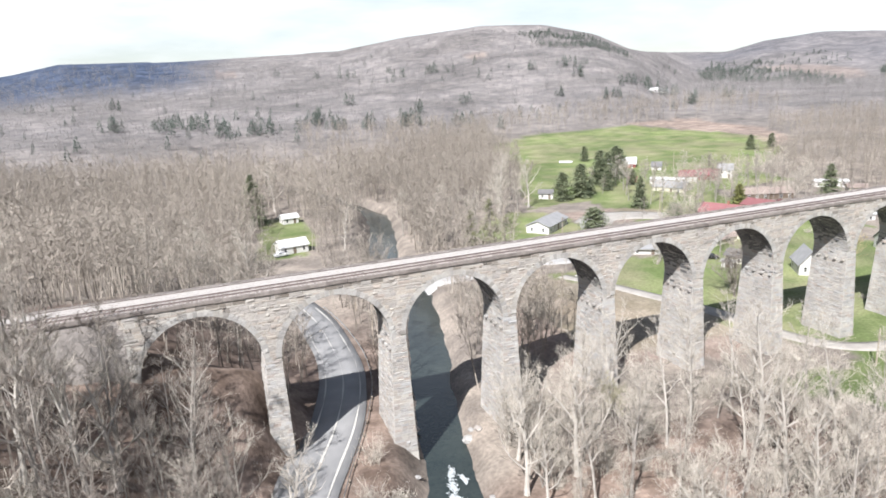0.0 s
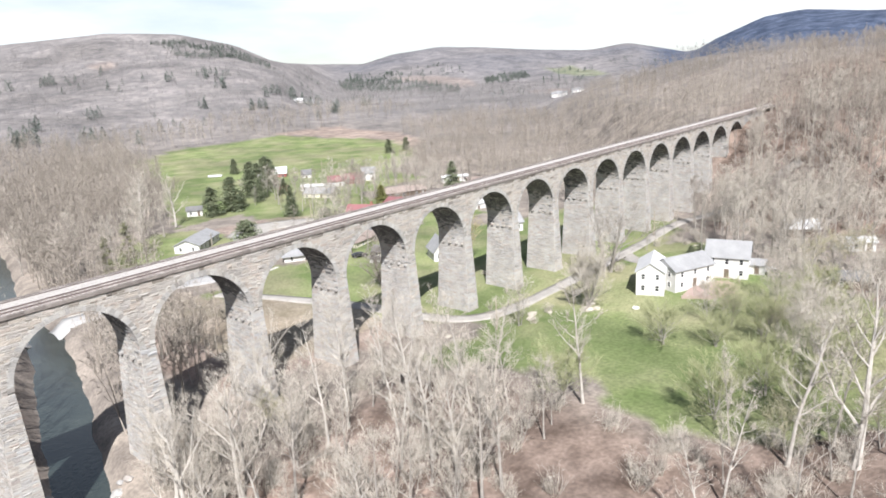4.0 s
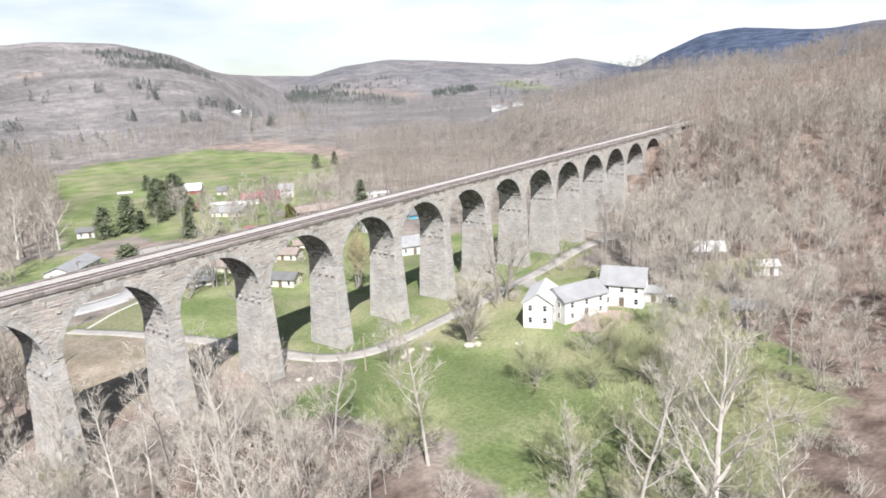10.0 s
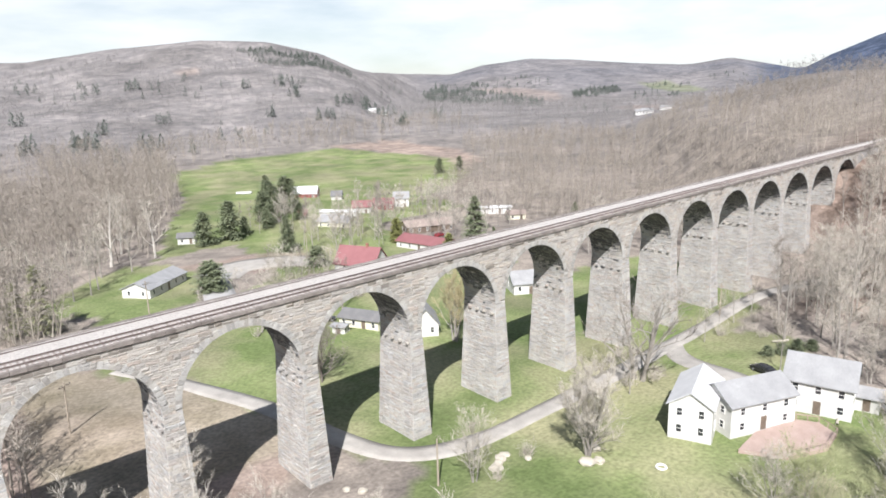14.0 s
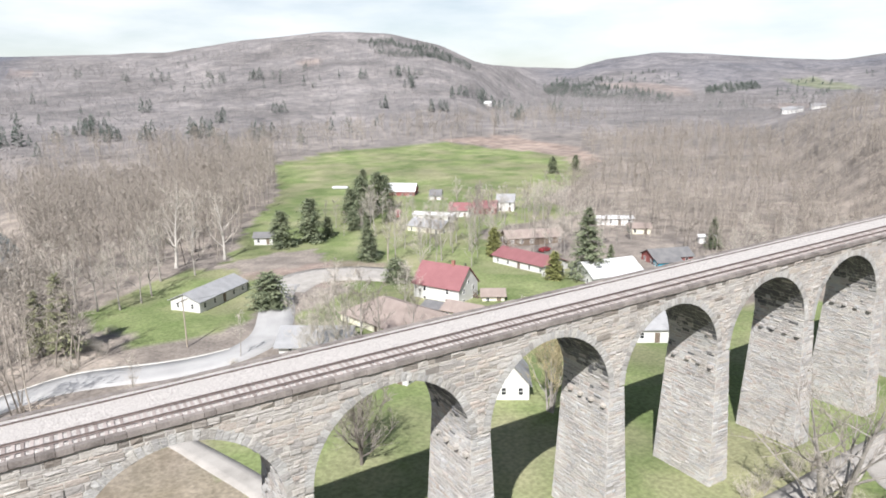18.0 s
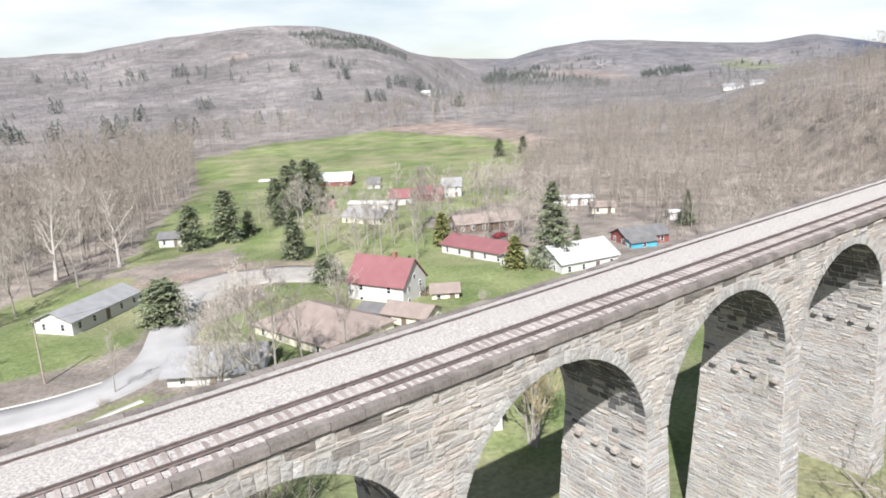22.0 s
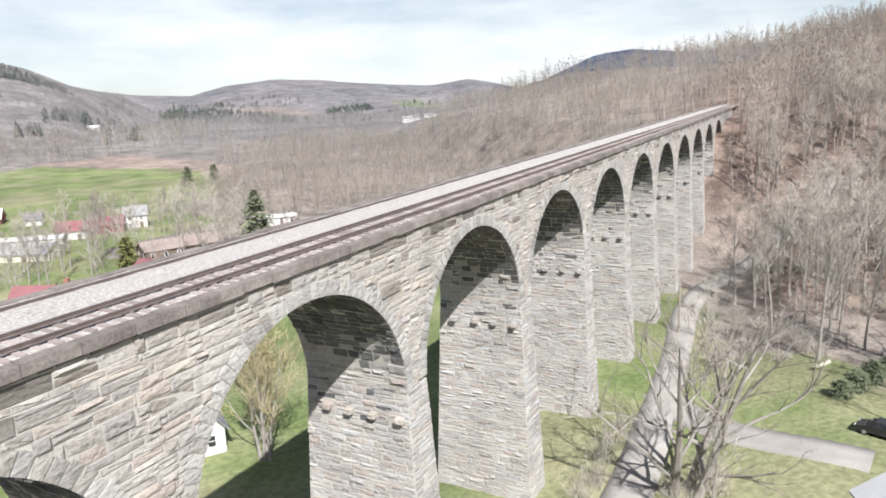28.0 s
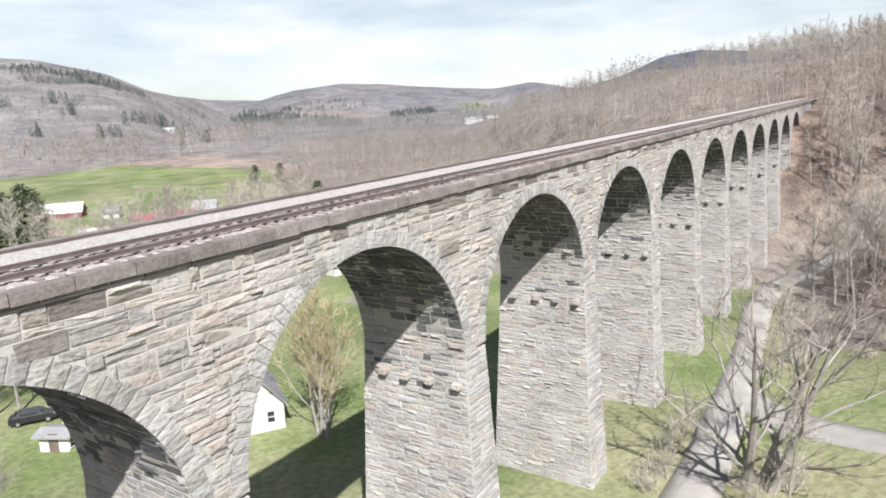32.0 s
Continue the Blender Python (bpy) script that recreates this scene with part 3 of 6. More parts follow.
def pier_half(z, top):
    return SPAN / 2 - RADIUS + BATTER_X * max(top - z, 0)


def build_body():
    """Core of the bridge: spandrel walls with arches through them and the tapered piers, just behind the stones."""
    xa, xb = arch_x(FIRST) - SPAN / 2, arch_x(LAST) + SPAN / 2
    # spandrels and vaults: profile in x-z swept across the width
    for k in range(FIRST, LAST + 1):
        x0 = arch_x(k)
        zs = spring(k)
        arc = [(x0 + RADIUS * math.cos(a), zs + RADIUS * math.sin(a)) for a in np.linspace(0, math.pi, 33)]
        right, left = x0 + SPAN / 2, x0 - SPAN / 2
        top = [(p[0], deck(p[0]) - 0.45) for p in arc]
        V, F = [], []
        for y in (0.0, WIDTH):
            for p, q in zip([(right, zs)] + arc + [(left, zs)], [(right, deck(right) - 0.45)] + top + [(left, deck(left) - 0.45)]):
                V += [(p[0], y, p[1]), (q[0], y, q[1])]
        n = len(V) // 2
        for i in range(0, n - 2, 2):
            F.append((i, i + 1, i + 3, i + 2))                      # south face
            F.append((n + i + 2, n + i + 3, n + i + 1, n + i))      # north face
            F.append((i + 1, n + i + 1, n + i + 3, i + 3))          # top
            F.append((i, i + 2, n + i + 2, n + i))                  # vault
        put_mesh("spandrel", mesh_of("spandrel", V, F), M_JOINT, viaduct)
    for k in range(FIRST - 1, LAST + 1):
        xp = arch_x(k) + SPAN / 2
        top = 28.48 + GRADE * xp - RADIUS
        g = min(ground_z(xp, -1), ground_z(xp, 8), ground_z(xp - 2, 4), ground_z(xp + 2, 4)) - 1.5
        if g > top - 0.5:
            g = top - 2
        h0, h1 = pier_half(top, top), pier_half(g, top)
        b = BATTER_Y * (top - g)
        bm = bmesh.new()
        q = [(xp - h1, -b, g), (xp + h1, -b, g), (xp + h1, WIDTH + b, g), (xp - h1, WIDTH + b, g), (xp - h0, 0, top), (xp + h0, 0, top), (xp + h0, WIDTH, top), (xp - h0, WIDTH, top)]
        vs = [bm.verts.new(p) for p in q]
        for f in ((4, 5, 6, 7), (0, 1, 5, 4), (1, 2, 6, 5), (2, 3, 7, 6), (3, 0, 4, 7)):
            bm.faces.new([vs[i] for i in f])
        link("pier", bm, M_JOINT, viaduct)
    # abutments
    for x0, x1 in ((xa - 26, xa), (xb, xb + 24)):
        bm = bmesh.new()
        vs = [bm.verts.new(p) for p in ((x0, 0.02, 5), (x1, 0.02, 5), (x1, WIDTH - 0.02, 5), (x0, WIDTH - 0.02, 5), (x0, 0.02, deck(x0) - 0.45), (x1, 0.02, deck(x1) - 0.45), (x1, WIDTH - 0.02, deck(x1) - 0.45), (x0, WIDTH - 0.02, deck(x0) - 0.45))]
        for f in ((4, 5, 6, 7), (0, 1, 5, 4), (1, 2, 6, 5), (2, 3, 7, 6), (3, 0, 4, 7)):
            bm.faces.new([vs[i] for i in f])
        link("abutment", bm, M_STONE, viaduct)


def build_stones():
    rng = random.Random(7)
    COURSES = [rng.uniform(0.25, 0.62) for _ in range(60)]
    JOINTS = {(k, n): rng.uniform(-0.7, 0.7) for k in range(FIRST, LAST + 2) for n in range(60)}
    ring = 0.78
    for k in range(FIRST, LAST + 1):
        x0, zs = arch_x(k), spring(k)
        near = 6 <= k <= 10
        # ring stones on the south face
        n = 46 if near else 40
        for i in range(n):
            a0, a1 = math.pi * i / n + 0.004, math.pi * (i + 1) / n - 0.004
            r1 = RADIUS + ring * rng.uniform(0.9, 1.12)
            d = rng.uniform(0.02, 0.055)
            pr = lambda r, a, y: (x0 + r * math.cos(a), y, zs + r * math.sin(a))
            block = [pr(RADIUS - 0.015, a0, 0.06), pr(RADIUS - 0.015, a1, 0.06), pr(r1, a1, 0.06), pr(r1, a0, 0.06), pr(RADIUS - 0.015, a0, -d), pr(RADIUS - 0.015, a1, -d), pr(r1 - 0.02, a1, -d), pr(r1 - 0.02, a0, -d)]
            block = [block[j] for j in (1, 0, 3, 2, 5, 4, 7, 6)]
            RING[k].append(block)

        # spandrel stones on the south face; the courses run on from arch to arch and rise with the grade
        def keep(ua, ub, va, vb):
            mid = (ua + ub) / 2
            if va > 30.02:
                return None
            m = (va + vb) / 2 + GRADE * mid - zs
            if m > RADIUS + ring:
                return ua, ub
            w = math.sqrt(max((RADIUS + ring) ** 2 - max(m, 0) ** 2, 0))
            if mid < x0:
                ub = min(ub, x0 - w + 0.03)
            else:
                ua = max(ua, x0 + w - 0.03)
            return (ua, ub) if ub - ua > 0.12 else None

        WALL[k] += stones(lambda u, v, d: (u, -d, min(v, 30.0) + GRADE * u), x0, x0, 20.6, 30.04, keep, rng, depth=(0.006, 0.05), length=(0.5, 1.5), heights=COURSES,
                          edge=lambda n: (x0 - SPAN / 2 + JOINTS[k, n], x0 + SPAN / 2 + JOINTS[k + 1, n]))

        # vault, west half first: u across the bridge, v along the arc
        def vault(u, v, d):
            a = v / RADIUS
            r = RADIUS - d
            return (x0 + r * math.cos(a), u, zs + r * math.sin(a))

        VAULT[k] += stones(vault, 0.0, WIDTH, 0.0, math.pi * RADIUS, lambda a, b, c, d: (a, b), rng, depth=(0.004, 0.035))
    for k in range(FIRST, LAST + 1):
        xp = arch_x(k) + SPAN / 2
        top = 28.48 + GRADE * xp - RADIUS
        g = min(ground_z(xp, -1), ground_z(xp - 2, 4), ground_z(xp, 8)) - 0.5
        if g > top - 1:
            continue

        # west face
        def west(u, v, d):
            return (xp - pier_half(v, top) - d, u, v)

        def wkeep(ua, ub, va, vb):
            b = BATTER_Y * (top - va)
            return max(ua, -b), min(ub, WIDTH + b)

        bmax = BATTER_Y * (top - g)
        W = stones(west, -bmax, WIDTH + bmax, g, top, lambda a, b, c, d: (r if (r := wkeep(a, b, c, d))[1] - r[0] > 0.1 else None), rng, course=(0.17, 0.45), length=(0.35, 1.35))
        FACE[k] += [[b[j] for j in (1, 0, 3, 2, 5, 4, 7, 6)] for b in W]

        # south face
        def south(u, v, d):
            return (xp + u, -BATTER_Y * (top - v) - d, v)

        def skeep(ua, ub, va, vb):
            h = pier_half(va, top)
            ua, ub = max(ua, -h), min(ub, h)
            return (ua, ub) if ub - ua > 0.1 else None

        hm = pier_half(g, top)
        FACE[k] += stones(south, -hm, hm, g, top, skeep, rng, length=(0.5, 1.5))


from collections import defaultdict
RING, WALL, VAULT, FACE = (defaultdict(list) for _ in range(4))
build_body()
build_stones()


def build_trim():
    rng = random.Random(5)
    xa, xb = arch_x(FIRST) - SPAN / 2 - 26, arch_x(LAST) + SPAN / 2 + 24
    # putlog stones left standing out of the piers under the arches
    for k in range(2, 16):
        xp = arch_x(k) + SPAN / 2
        top = 28.48 + GRADE * xp - RADIUS
        z = top - 1.75
        for i in range(4):
            y = 0.45 + i * 1.78 + rng.uniform(-0.12, 0.12)
            x = xp - pier_half(z, top)
            s = rng.uniform(0.2, 0.27)
            link("putlog_stone", boxed(x - rng.uniform(0.42, 0.58), x + 0.1, y - s, y + s, z - 0.19, z + rng.uniform(0.12, 0.2), bevel=0.03), M_STONE, viaduct)
    # coping stones along both edges
    for y0, y1, out in ((-0.22, 0.34, -1), (WIDTH - 0.34, WIDTH + 0.2, 1)):
        x = xa
        joined = []
        while x < xb:
            ln = rng.uniform(0.8, 2.0)
            e = rng.uniform(-0.045, 0.035)
            dz = rng.uniform(-0.05, 0.02)
            a, b = (y0 + e, y1) if out < 0 else (y0, y1 + e)
            z0, z1 = deck(x + 0.01), deck(x + ln - 0.02)
            t = rng.uniform(0.38, 0.44)
            blk = [(x + 0.01, a, z0 - t), (x + ln - 0.015, a + rng.uniform(-0.03, 0.03), z1 - t), (x + ln - 0.015, b, z1 - t), (x + 0.01, b, z0 - t), (x + 0.02, a + 0.03, z0 + dz), (x + ln - 0.02, a + 0.03, z1 + dz), (x + ln - 0.02, b, z1 + dz), (x + 0.02, b, z0 + dz)]
            if out < 0 and -40 < x < 40:
                put_mesh("coping_stone", mesh_of("coping_stone", blk, [(0, 3, 2, 1), (4, 5, 6, 7), (0, 1, 5, 4), (1, 2, 6, 5), (2, 3, 7, 6), (3, 0, 4, 7)]), M_COPING, viaduct)
            else:
                joined.append(blk)
            x += ln
        V = np.array(joined, np.float32).reshape(-1, 3)
        F = (np.arange(len(joined))[:, None, None] * 8 + np.array([(0, 3, 2, 1), (4, 5, 6, 7), (0, 1, 5, 4), (1, 2, 6, 5), (2, 3, 7, 6), (3, 0, 4, 7)])[None]).reshape(-1, 4)
        ob = put_mesh("coping", fast_mesh("coping", V, F), M_COPING, viaduct)
        ob["kind"] = "stuff"
    # ballast bed with an uneven top
    xs = np.arange(xa - 60, xb + 200, 0.9)
    ys = np.array([0.12, 0.4, 1.0, 1.6, 2.2, 2.7, 3.3, 4.0, 4.7, 5.4, 6.1, 6.6, 7.0])
    X, Y = np.meshgrid(xs, ys)
    Z = deck(X) - 0.02 + 0.035 * wobble(X, Y, 0.8) + 0.05 * np.exp(-((Y - 4.4) / 1.4) ** 2) - 0.10 * np.exp(-((Y - 0.12) / 0.2) ** 2) - 0.1 * np.exp(-((Y - 7.0) / 0.3) ** 2)
    V = np.stack([X, Y, Z], -1).reshape(-1, 3)
    m = len(xs)
    i = (np.arange(len(ys) - 1)[:, None] * m + np.arange(m - 1)).ravel()
    put_mesh("ballast", fast_mesh("ballast", V, np.stack([i, i + 1, i + m + 1, i + m], 1)), M_BALLAST, viaduct, "pale crushed stone ballast", smooth=True)
    # railway track on the south side
    track = tagged(new("railway_track"), "single rusty railway track on wooden ties", "track")

    def rail(y, top, name, w=0.075, parent=track, x0=xa - 60, x1=xb + 200):
        prof = [(-w, top - 0.16), (w, top - 0.16), (w * 0.35, top - 0.11), (w * 0.5, top - 0.03), (w * 0.5, top), (-w * 0.5, top), (-w * 0.5, top - 0.03), (-w * 0.35, top - 0.11)]
        V, F = [], []
        for x in (x0, x1):
            V += [(x, y + a, deck(x) + b) for a, b in prof]
        for j in range(8):
            F.append((j, (j + 1) % 8, 8 + (j + 1) % 8, 8 + j)[::-1])
        return put_mesh(name, mesh_of(name, V, F), M_RUST, parent)

    rail(0.86, 0.24, "rail")
    rail(2.33, 0.24, "rail")
    old = tagged(new("disused_rail"), "rusty disused rail lying along the far edge of the deck", "rail")
    rail(5.9, 0.12, "rail", parent=old)
    me = None
    x = xa - 50
    far = []
    while x < xb + 40:
        if -62 < x < 85:
            if me is None:
                bm = boxed(-0.115, 0.115, -1.28, 1.28, -0.12, 0.045, bevel=0.012)
                me = bpy.data.meshes.new("tie")
                bm.to_mesh(me)
                bm.free()
            ob = put_mesh("tie", me, M_TIE, track)
            ob.location = (x + rng.uniform(-0.05, 0.05), 1.6 + rng.uniform(-0.06, 0.06), deck(x) - 0.015 + rng.uniform(-0.03, 0.02))
            ob.rotation_euler = (0, 0, rng.uniform(-0.03, 0.03))
        else:
            far.append([(x + a, 1.6 + b, deck(x) + 0.03 + c) for c in (-0.12, 0.06) for a, b in ((-0.115, -1.28), (0.115, -1.28), (0.115, 1.28), (-0.115, 1.28))])
        x += 0.54
    V = np.array(far, np.float32).reshape(-1, 3)
    F = (np.arange(len(far))[:, None, None] * 8 + np.array([(4, 5, 6, 7), (0, 1, 5, 4), (1, 2, 6, 5), (2, 3, 7, 6), (3, 0, 4, 7)])[None]).reshape(-1, 4)
    put_mesh("sleeper_bed", fast_mesh("sleeper_bed", V, F), M_TIE, track)["kind"] = "stuff"


build_trim()


# ---- bare woods ----
class Grower:
    """Collects tapered limbs and twigs as triangles."""

    def __init__(self, seed):
        self.r = random.Random(seed)
        self.V, self.F = [], []

    def limb(self, P, R, sides):
        base = len(self.V)
        n = len(P)
        for i in range(n):
            d = (P[min(i + 1, n - 1)] - P[max(i - 1, 0)]).normalized()
            a = d.cross(Vector((0.3, 0.9, 0.2))).normalized()
            b = d.cross(a)
            for j in range(sides):
                t = 2 * math.pi * j / sides
                self.V.append(P[i] + (a * math.cos(t) + b * math.sin(t)) * R[i])
        for i in range(n - 1):
            for j in range(sides):
                p, q = base + i * sides + j, base + i * sides + (j + 1) % sides
                self.F += [(p, q, q + sides), (p, q + sides, p + sides)]

    def twig(self, p, q, w):
        d = (q - p).normalized()
        a = d.cross(Vector((self.r.uniform(-1, 1), self.r.uniform(-1, 1), self.r.uniform(-1, 1)))).normalized() * w
        b = len(self.V)
        self.V += [p + a, p - a, q]
        self.F.append((b, b + 1, b + 2))

    def path(self, p, d, length, n, wander, lift=0.0):
        r, pts = self.r, [p.copy()]
        d = d.normalized()
        for _ in range(n):
            d = (d + Vector((r.uniform(-1, 1), r.uniform(-1, 1), r.uniform(-1, 1) + lift)) * wander).normalized()
            p = p + d * (length / n)
            pts.append(p.copy())
        return pts

    def mesh(self, name):
        return fast_mesh(name, np.array([tuple(v) for v in self.V]), np.array(self.F))


def spread_dir(r, az, up):
    return Vector((math.cos(az) * math.cos(up), math.sin(az) * math.cos(up), math.sin(up)))


def bare_tree(seed, h, crown_r, trunk_r, low=0.25, limbs=11, subs=8, twigs=8, stems=1, up=0.75):
    """Meshes of a leafless tree: the trunk with its limbs, and the crown of branches and twigs."""
    T, C = Grower(seed), Grower(seed + 500)
    r = T.r
    for s in range(stems):
        lean = Vector((r.uniform(-1, 1), r.uniform(-1, 1), 0)) * (0.07 if stems == 1 else 0.35)
        start = Vector((r.uniform(-1, 1), r.uniform(-1, 1), 0)) * (0 if stems == 1 else trunk_r * 1.6)
        hh = h * (1 if stems == 1 else r.uniform(0.75, 1.0))
        tr = trunk_r * (1 if stems == 1 else 0.65)
        P = T.path(start - Vector((0, 0, 0.4)), Vector((0, 0, 1)) + lean, hh * 0.92 + 0.4, 8, 0.07, 0.25)
        R = [tr * (1.35 if i == 0 else (1 - 0.88 * i / 8)) for i in range(9)]
        T.limb(P, R, 7)
        az = r.uniform(0, 6.28)
        for i in range(limbs):
            f = low + (0.97 - low) * (i + r.uniform(0, 0.8)) / limbs
            k = min(int(f * 8), 7)
            p = P[k].lerp(P[k + 1], f * 8 - k)
            az += 2.4 + r.uniform(-0.4, 0.4)
            ln = crown_r * (1.15 - 0.75 * (f - low) / (1 - low)) * r.uniform(0.75, 1.15)
            d = spread_dir(r, az, up + r.uniform(-0.25, 0.3))
            L = T.path(p, d, ln, 5, 0.22, 0.35)
            lr = tr * (1 - 0.85 * f) * 0.55
            T.limb(L, [lr * (1 - 0.8 * j / 5) for j in range(6)], 5)
            for _ in range(subs):
                g = r.uniform(0.2, 1.0)
                kk = min(int(g * 5), 4)
                q = L[kk].lerp(L[kk + 1], g * 5 - kk)
                d2 = (L[kk + 1] - L[kk]).normalized() + Vector((r.uniform(-1, 1), r.uniform(-1, 1), r.uniform(-0.3, 0.9))) * 0.9
                B = C.path(q, d2, ln * r.uniform(0.28, 0.5), 3, 0.3, 0.3)
                C.limb(B, [lr * 0.32, lr * 0.22, lr * 0.14, 0.008], 3)
                for _ in range(twigs):
                    m = r.uniform(0.15, 1.0) * 3
                    km = min(int(m), 2)
                    u = B[km].lerp(B[km + 1], m - km)
                    d3 = (B[km + 1] - B[km]).normalized() + Vector((r.uniform(-1, 1), r.uniform(-1, 1), r.uniform(-0.4, 0.9)))
                    v = u + d3.normalized() * r.uniform(0.5, 1.3) * (crown_r / 5) ** 0.5
                    C.twig(u, v, 0.022)
                    for _ in range(2):
                        w = u.lerp(v, r.uniform(0.3, 0.9))
                        C.twig(w, w + (d3.normalized() + Vector((r.uniform(-1, 1), r.uniform(-1, 1), r.uniform(-0.5, 0.8)))).normalized() * r.uniform(0.3, 0.7), 0.016)
    return T.mesh("trunk"), C.mesh("crown")


def bush(seed, h, rad, stems=40, twigs=7):
    C = Grower(seed)
    r = C.r
    for _ in range(stems):
        p = Vector((r.uniform(-1, 1), r.uniform(-1, 1), 0)) * rad * 0.45
        d = Vector((r.uniform(-0.7, 0.7), r.uniform(-0.7, 0.7), 1))
        P = C.path(p - Vector((0, 0, 0.2)), d, h * r.uniform(0.6, 1.1), 4, 0.25, 0.2)
        C.limb(P, [0.035, 0.028, 0.02, 0.013, 0.006], 3)
        for _ in range(twigs):
            m = r.uniform(0.8, 4)
            k = min(int(m), 3)
            u = P[k].lerp(P[k + 1], m - k)
            v = u + Vector((r.uniform(-1, 1), r.uniform(-1, 1), r.uniform(-0.2, 1))).normalized() * r.uniform(0.4, 1.1)
            C.twig(u, v, 0.014)
            C.twig(u.lerp(v, 0.5), v + Vector((r.uniform(-1, 1), r.uniform(-1, 1), r.uniform(-1, 1))) * 0.35, 0.011)
    return C.mesh("shrub")


def conifer(seed, h, rad, tiers=15, per=11, dome=0.0):
    T, C = Grower(seed), Grower(seed + 900)
    r = T.r
    P = [Vector((0, 0, -0.3)), Vector((0, 0, h * 0.5)), Vector((0, 0, h))]
    T.limb(P, [h * 0.018, h * 0.011, 0.02], 6)
    for i in range(tiers):
        f = (i + 0.5) / tiers
        z = h * (0.1 + 0.88 * f)
        ln = rad * ((1 - dome) * (1 - f) ** 0.8 + dome * math.sqrt(max(1 - (1.6 * f - 0.6) ** 2, 0))) + 0.25
        for j in range(per):
            az = r.uniform(0, 6.28)
            l = ln * r.uniform(0.6, 1.15)
            d = spread_dir(r, az, 0.1 - 0.35 * (1 - f))
            a = Vector((0, 0, z + r.uniform(-0.4, 0.4)))
            C.twig(a, a + d * l, 0.05)
            side = d.cross(Vector((0, 0, 1))).normalized()
            for m in range(9):
                g = 0.2 + 0.8 * (m + r.random()) / 9
                p = a + d * l * g
                sgn = -1 if m % 2 else 1
                q = p + (d * 0.5 + side * sgn * r.uniform(0.5, 1.1) + Vector((0, 0, r.uniform(-0.55, 0.25)))) * (0.28 + 0.3 * l * (1.1 - g)) * r.uniform(0.7, 1.2)
                w = 0.15 + 0.09 * r.random()
                b = len(C.V)
                n = Vector((r.uniform(-0.5, 0.5), r.uniform(-0.5, 0.5), 1)).cross(q - p).normalized() * w
                C.V += [p + n, p - n, q - n * 0.4, q + n * 0.4]
                C.F += [(b, b + 1, b + 2), (b, b + 2, b + 3)]
    return T.mesh("trunk"), C.mesh("crown")


def tree_kind(name, label, category, meshes, bark, twig, group=""):
    """The first tree of a kind, far below the land's sight until it is copied; returns a planter."""
    t, c = meshes

    def plant(x, y, size=1.0, turn=0.0, dz=0.0, text=""):
        root = new(name)
        root.matrix_basis = Matrix.LocRotScale((x, y, ground_z(x, y) + dz - 0.1), Euler((0, 0, turn)), (size, size, size))
        tagged(root, text or label, category, group)
        put_mesh("trunk", t, bark, root)
        put_mesh("crown", c, twig, root)
        return root
    return plant


TREES = [
    tree_kind("bare_tree", "leafless grey deciduous tree with a fine twig crown", "tree", bare_tree(11, 20, 6.8, 0.24, 0.22, 15, 8, 6), M_BARK, M_TWIG, "bare trees by the bridge"),
    tree_kind("bare_tree", "leafless grey deciduous tree with a fine twig crown", "tree", bare_tree(12, 22, 6.2, 0.26, 0.3, 15, 8, 6), M_BARK, M_TWIG, "bare trees by the bridge"),
    tree_kind("slender_tree", "slender leafless deciduous tree with rising limbs", "tree", bare_tree(13, 19, 4.8, 0.18, 0.3, 13, 7, 6, up=0.95), M_BARK, M_TWIG, "bare trees by the bridge"),
    tree_kind("multi_stemmed_tree", "leafless tree with several stems and tangled twigs", "tree", bare_tree(14, 14, 6.0, 0.2, 0.16, 9, 7, 6, stems=3), M_BARK, M_TWIG, "bare trees by the bridge"),
    tree_kind("budding_tree", "leafless tree with several stems and budding twigs", "tree", bare_tree(15, 11, 5.8, 0.18, 0.16, 9, 8, 6, stems=3), M_BARK, M_BUD, "bare trees by the bridge"),
]


DARKTREES = [
    tree_kind("bare_tree", "leafless dark grey tree on the leaf-strewn slope", "tree", bare_tree(61, 19, 5.4, 0.24, 0.3, 12, 7, 7), M_BARK, M_DARKTWIG, "bare trees on the west slope"),
    tree_kind("slender_tree", "slender leafless dark grey tree on the slope", "tree", bare_tree(62, 21, 4.2, 0.2, 0.35, 12, 7, 7, up=0.9), M_BARK, M_DARKTWIG, "bare trees on the west slope"),
]
BIRCH = tree_kind("birch_tree", "slender leafless birch with a pale trunk", "tree", bare_tree(21, 23, 4.4, 0.24, 0.3, 16, 7, 6, up=0.6), M_PALEBARK, M_TWIG, "pale birches")
SYCAMORE = tree_kind("sycamore_tree", "large leafless sycamore with pale forking limbs", "tree", bare_tree(22, 25, 9.5, 0.5, 0.2, 14, 9, 7, up=0.85), M_PALEBARK, M_TWIG, "pale sycamores")
BIGTREE = tree_kind("bare_tree", "large leafless tree with dark spreading limbs beside the lane", "tree", bare_tree(23, 17.5, 9.2, 0.58, 0.1, 8, 7, 5, stems=3, up=0.6), M_BARK, M_DARKTWIG)
LAWNTREE = tree_kind("budding_tree", "spreading low tree with olive-green budding twigs on the lawn", "tree", bare_tree(25, 9.5, 6.6, 0.2, 0.12, 11, 9, 8, stems=3, up=0.55), M_BARK, M_OLIVE, "budding trees on the lawn")
TALLCLUMP = tree_kind("multi_stemmed_tree", "tall leafless clump of upright grey stems on the lawn", "tree", bare_tree(27, 16.5, 5.2, 0.3, 0.08, 12, 9, 8, stems=5, up=0.85), M_BARK, M_TWIG)
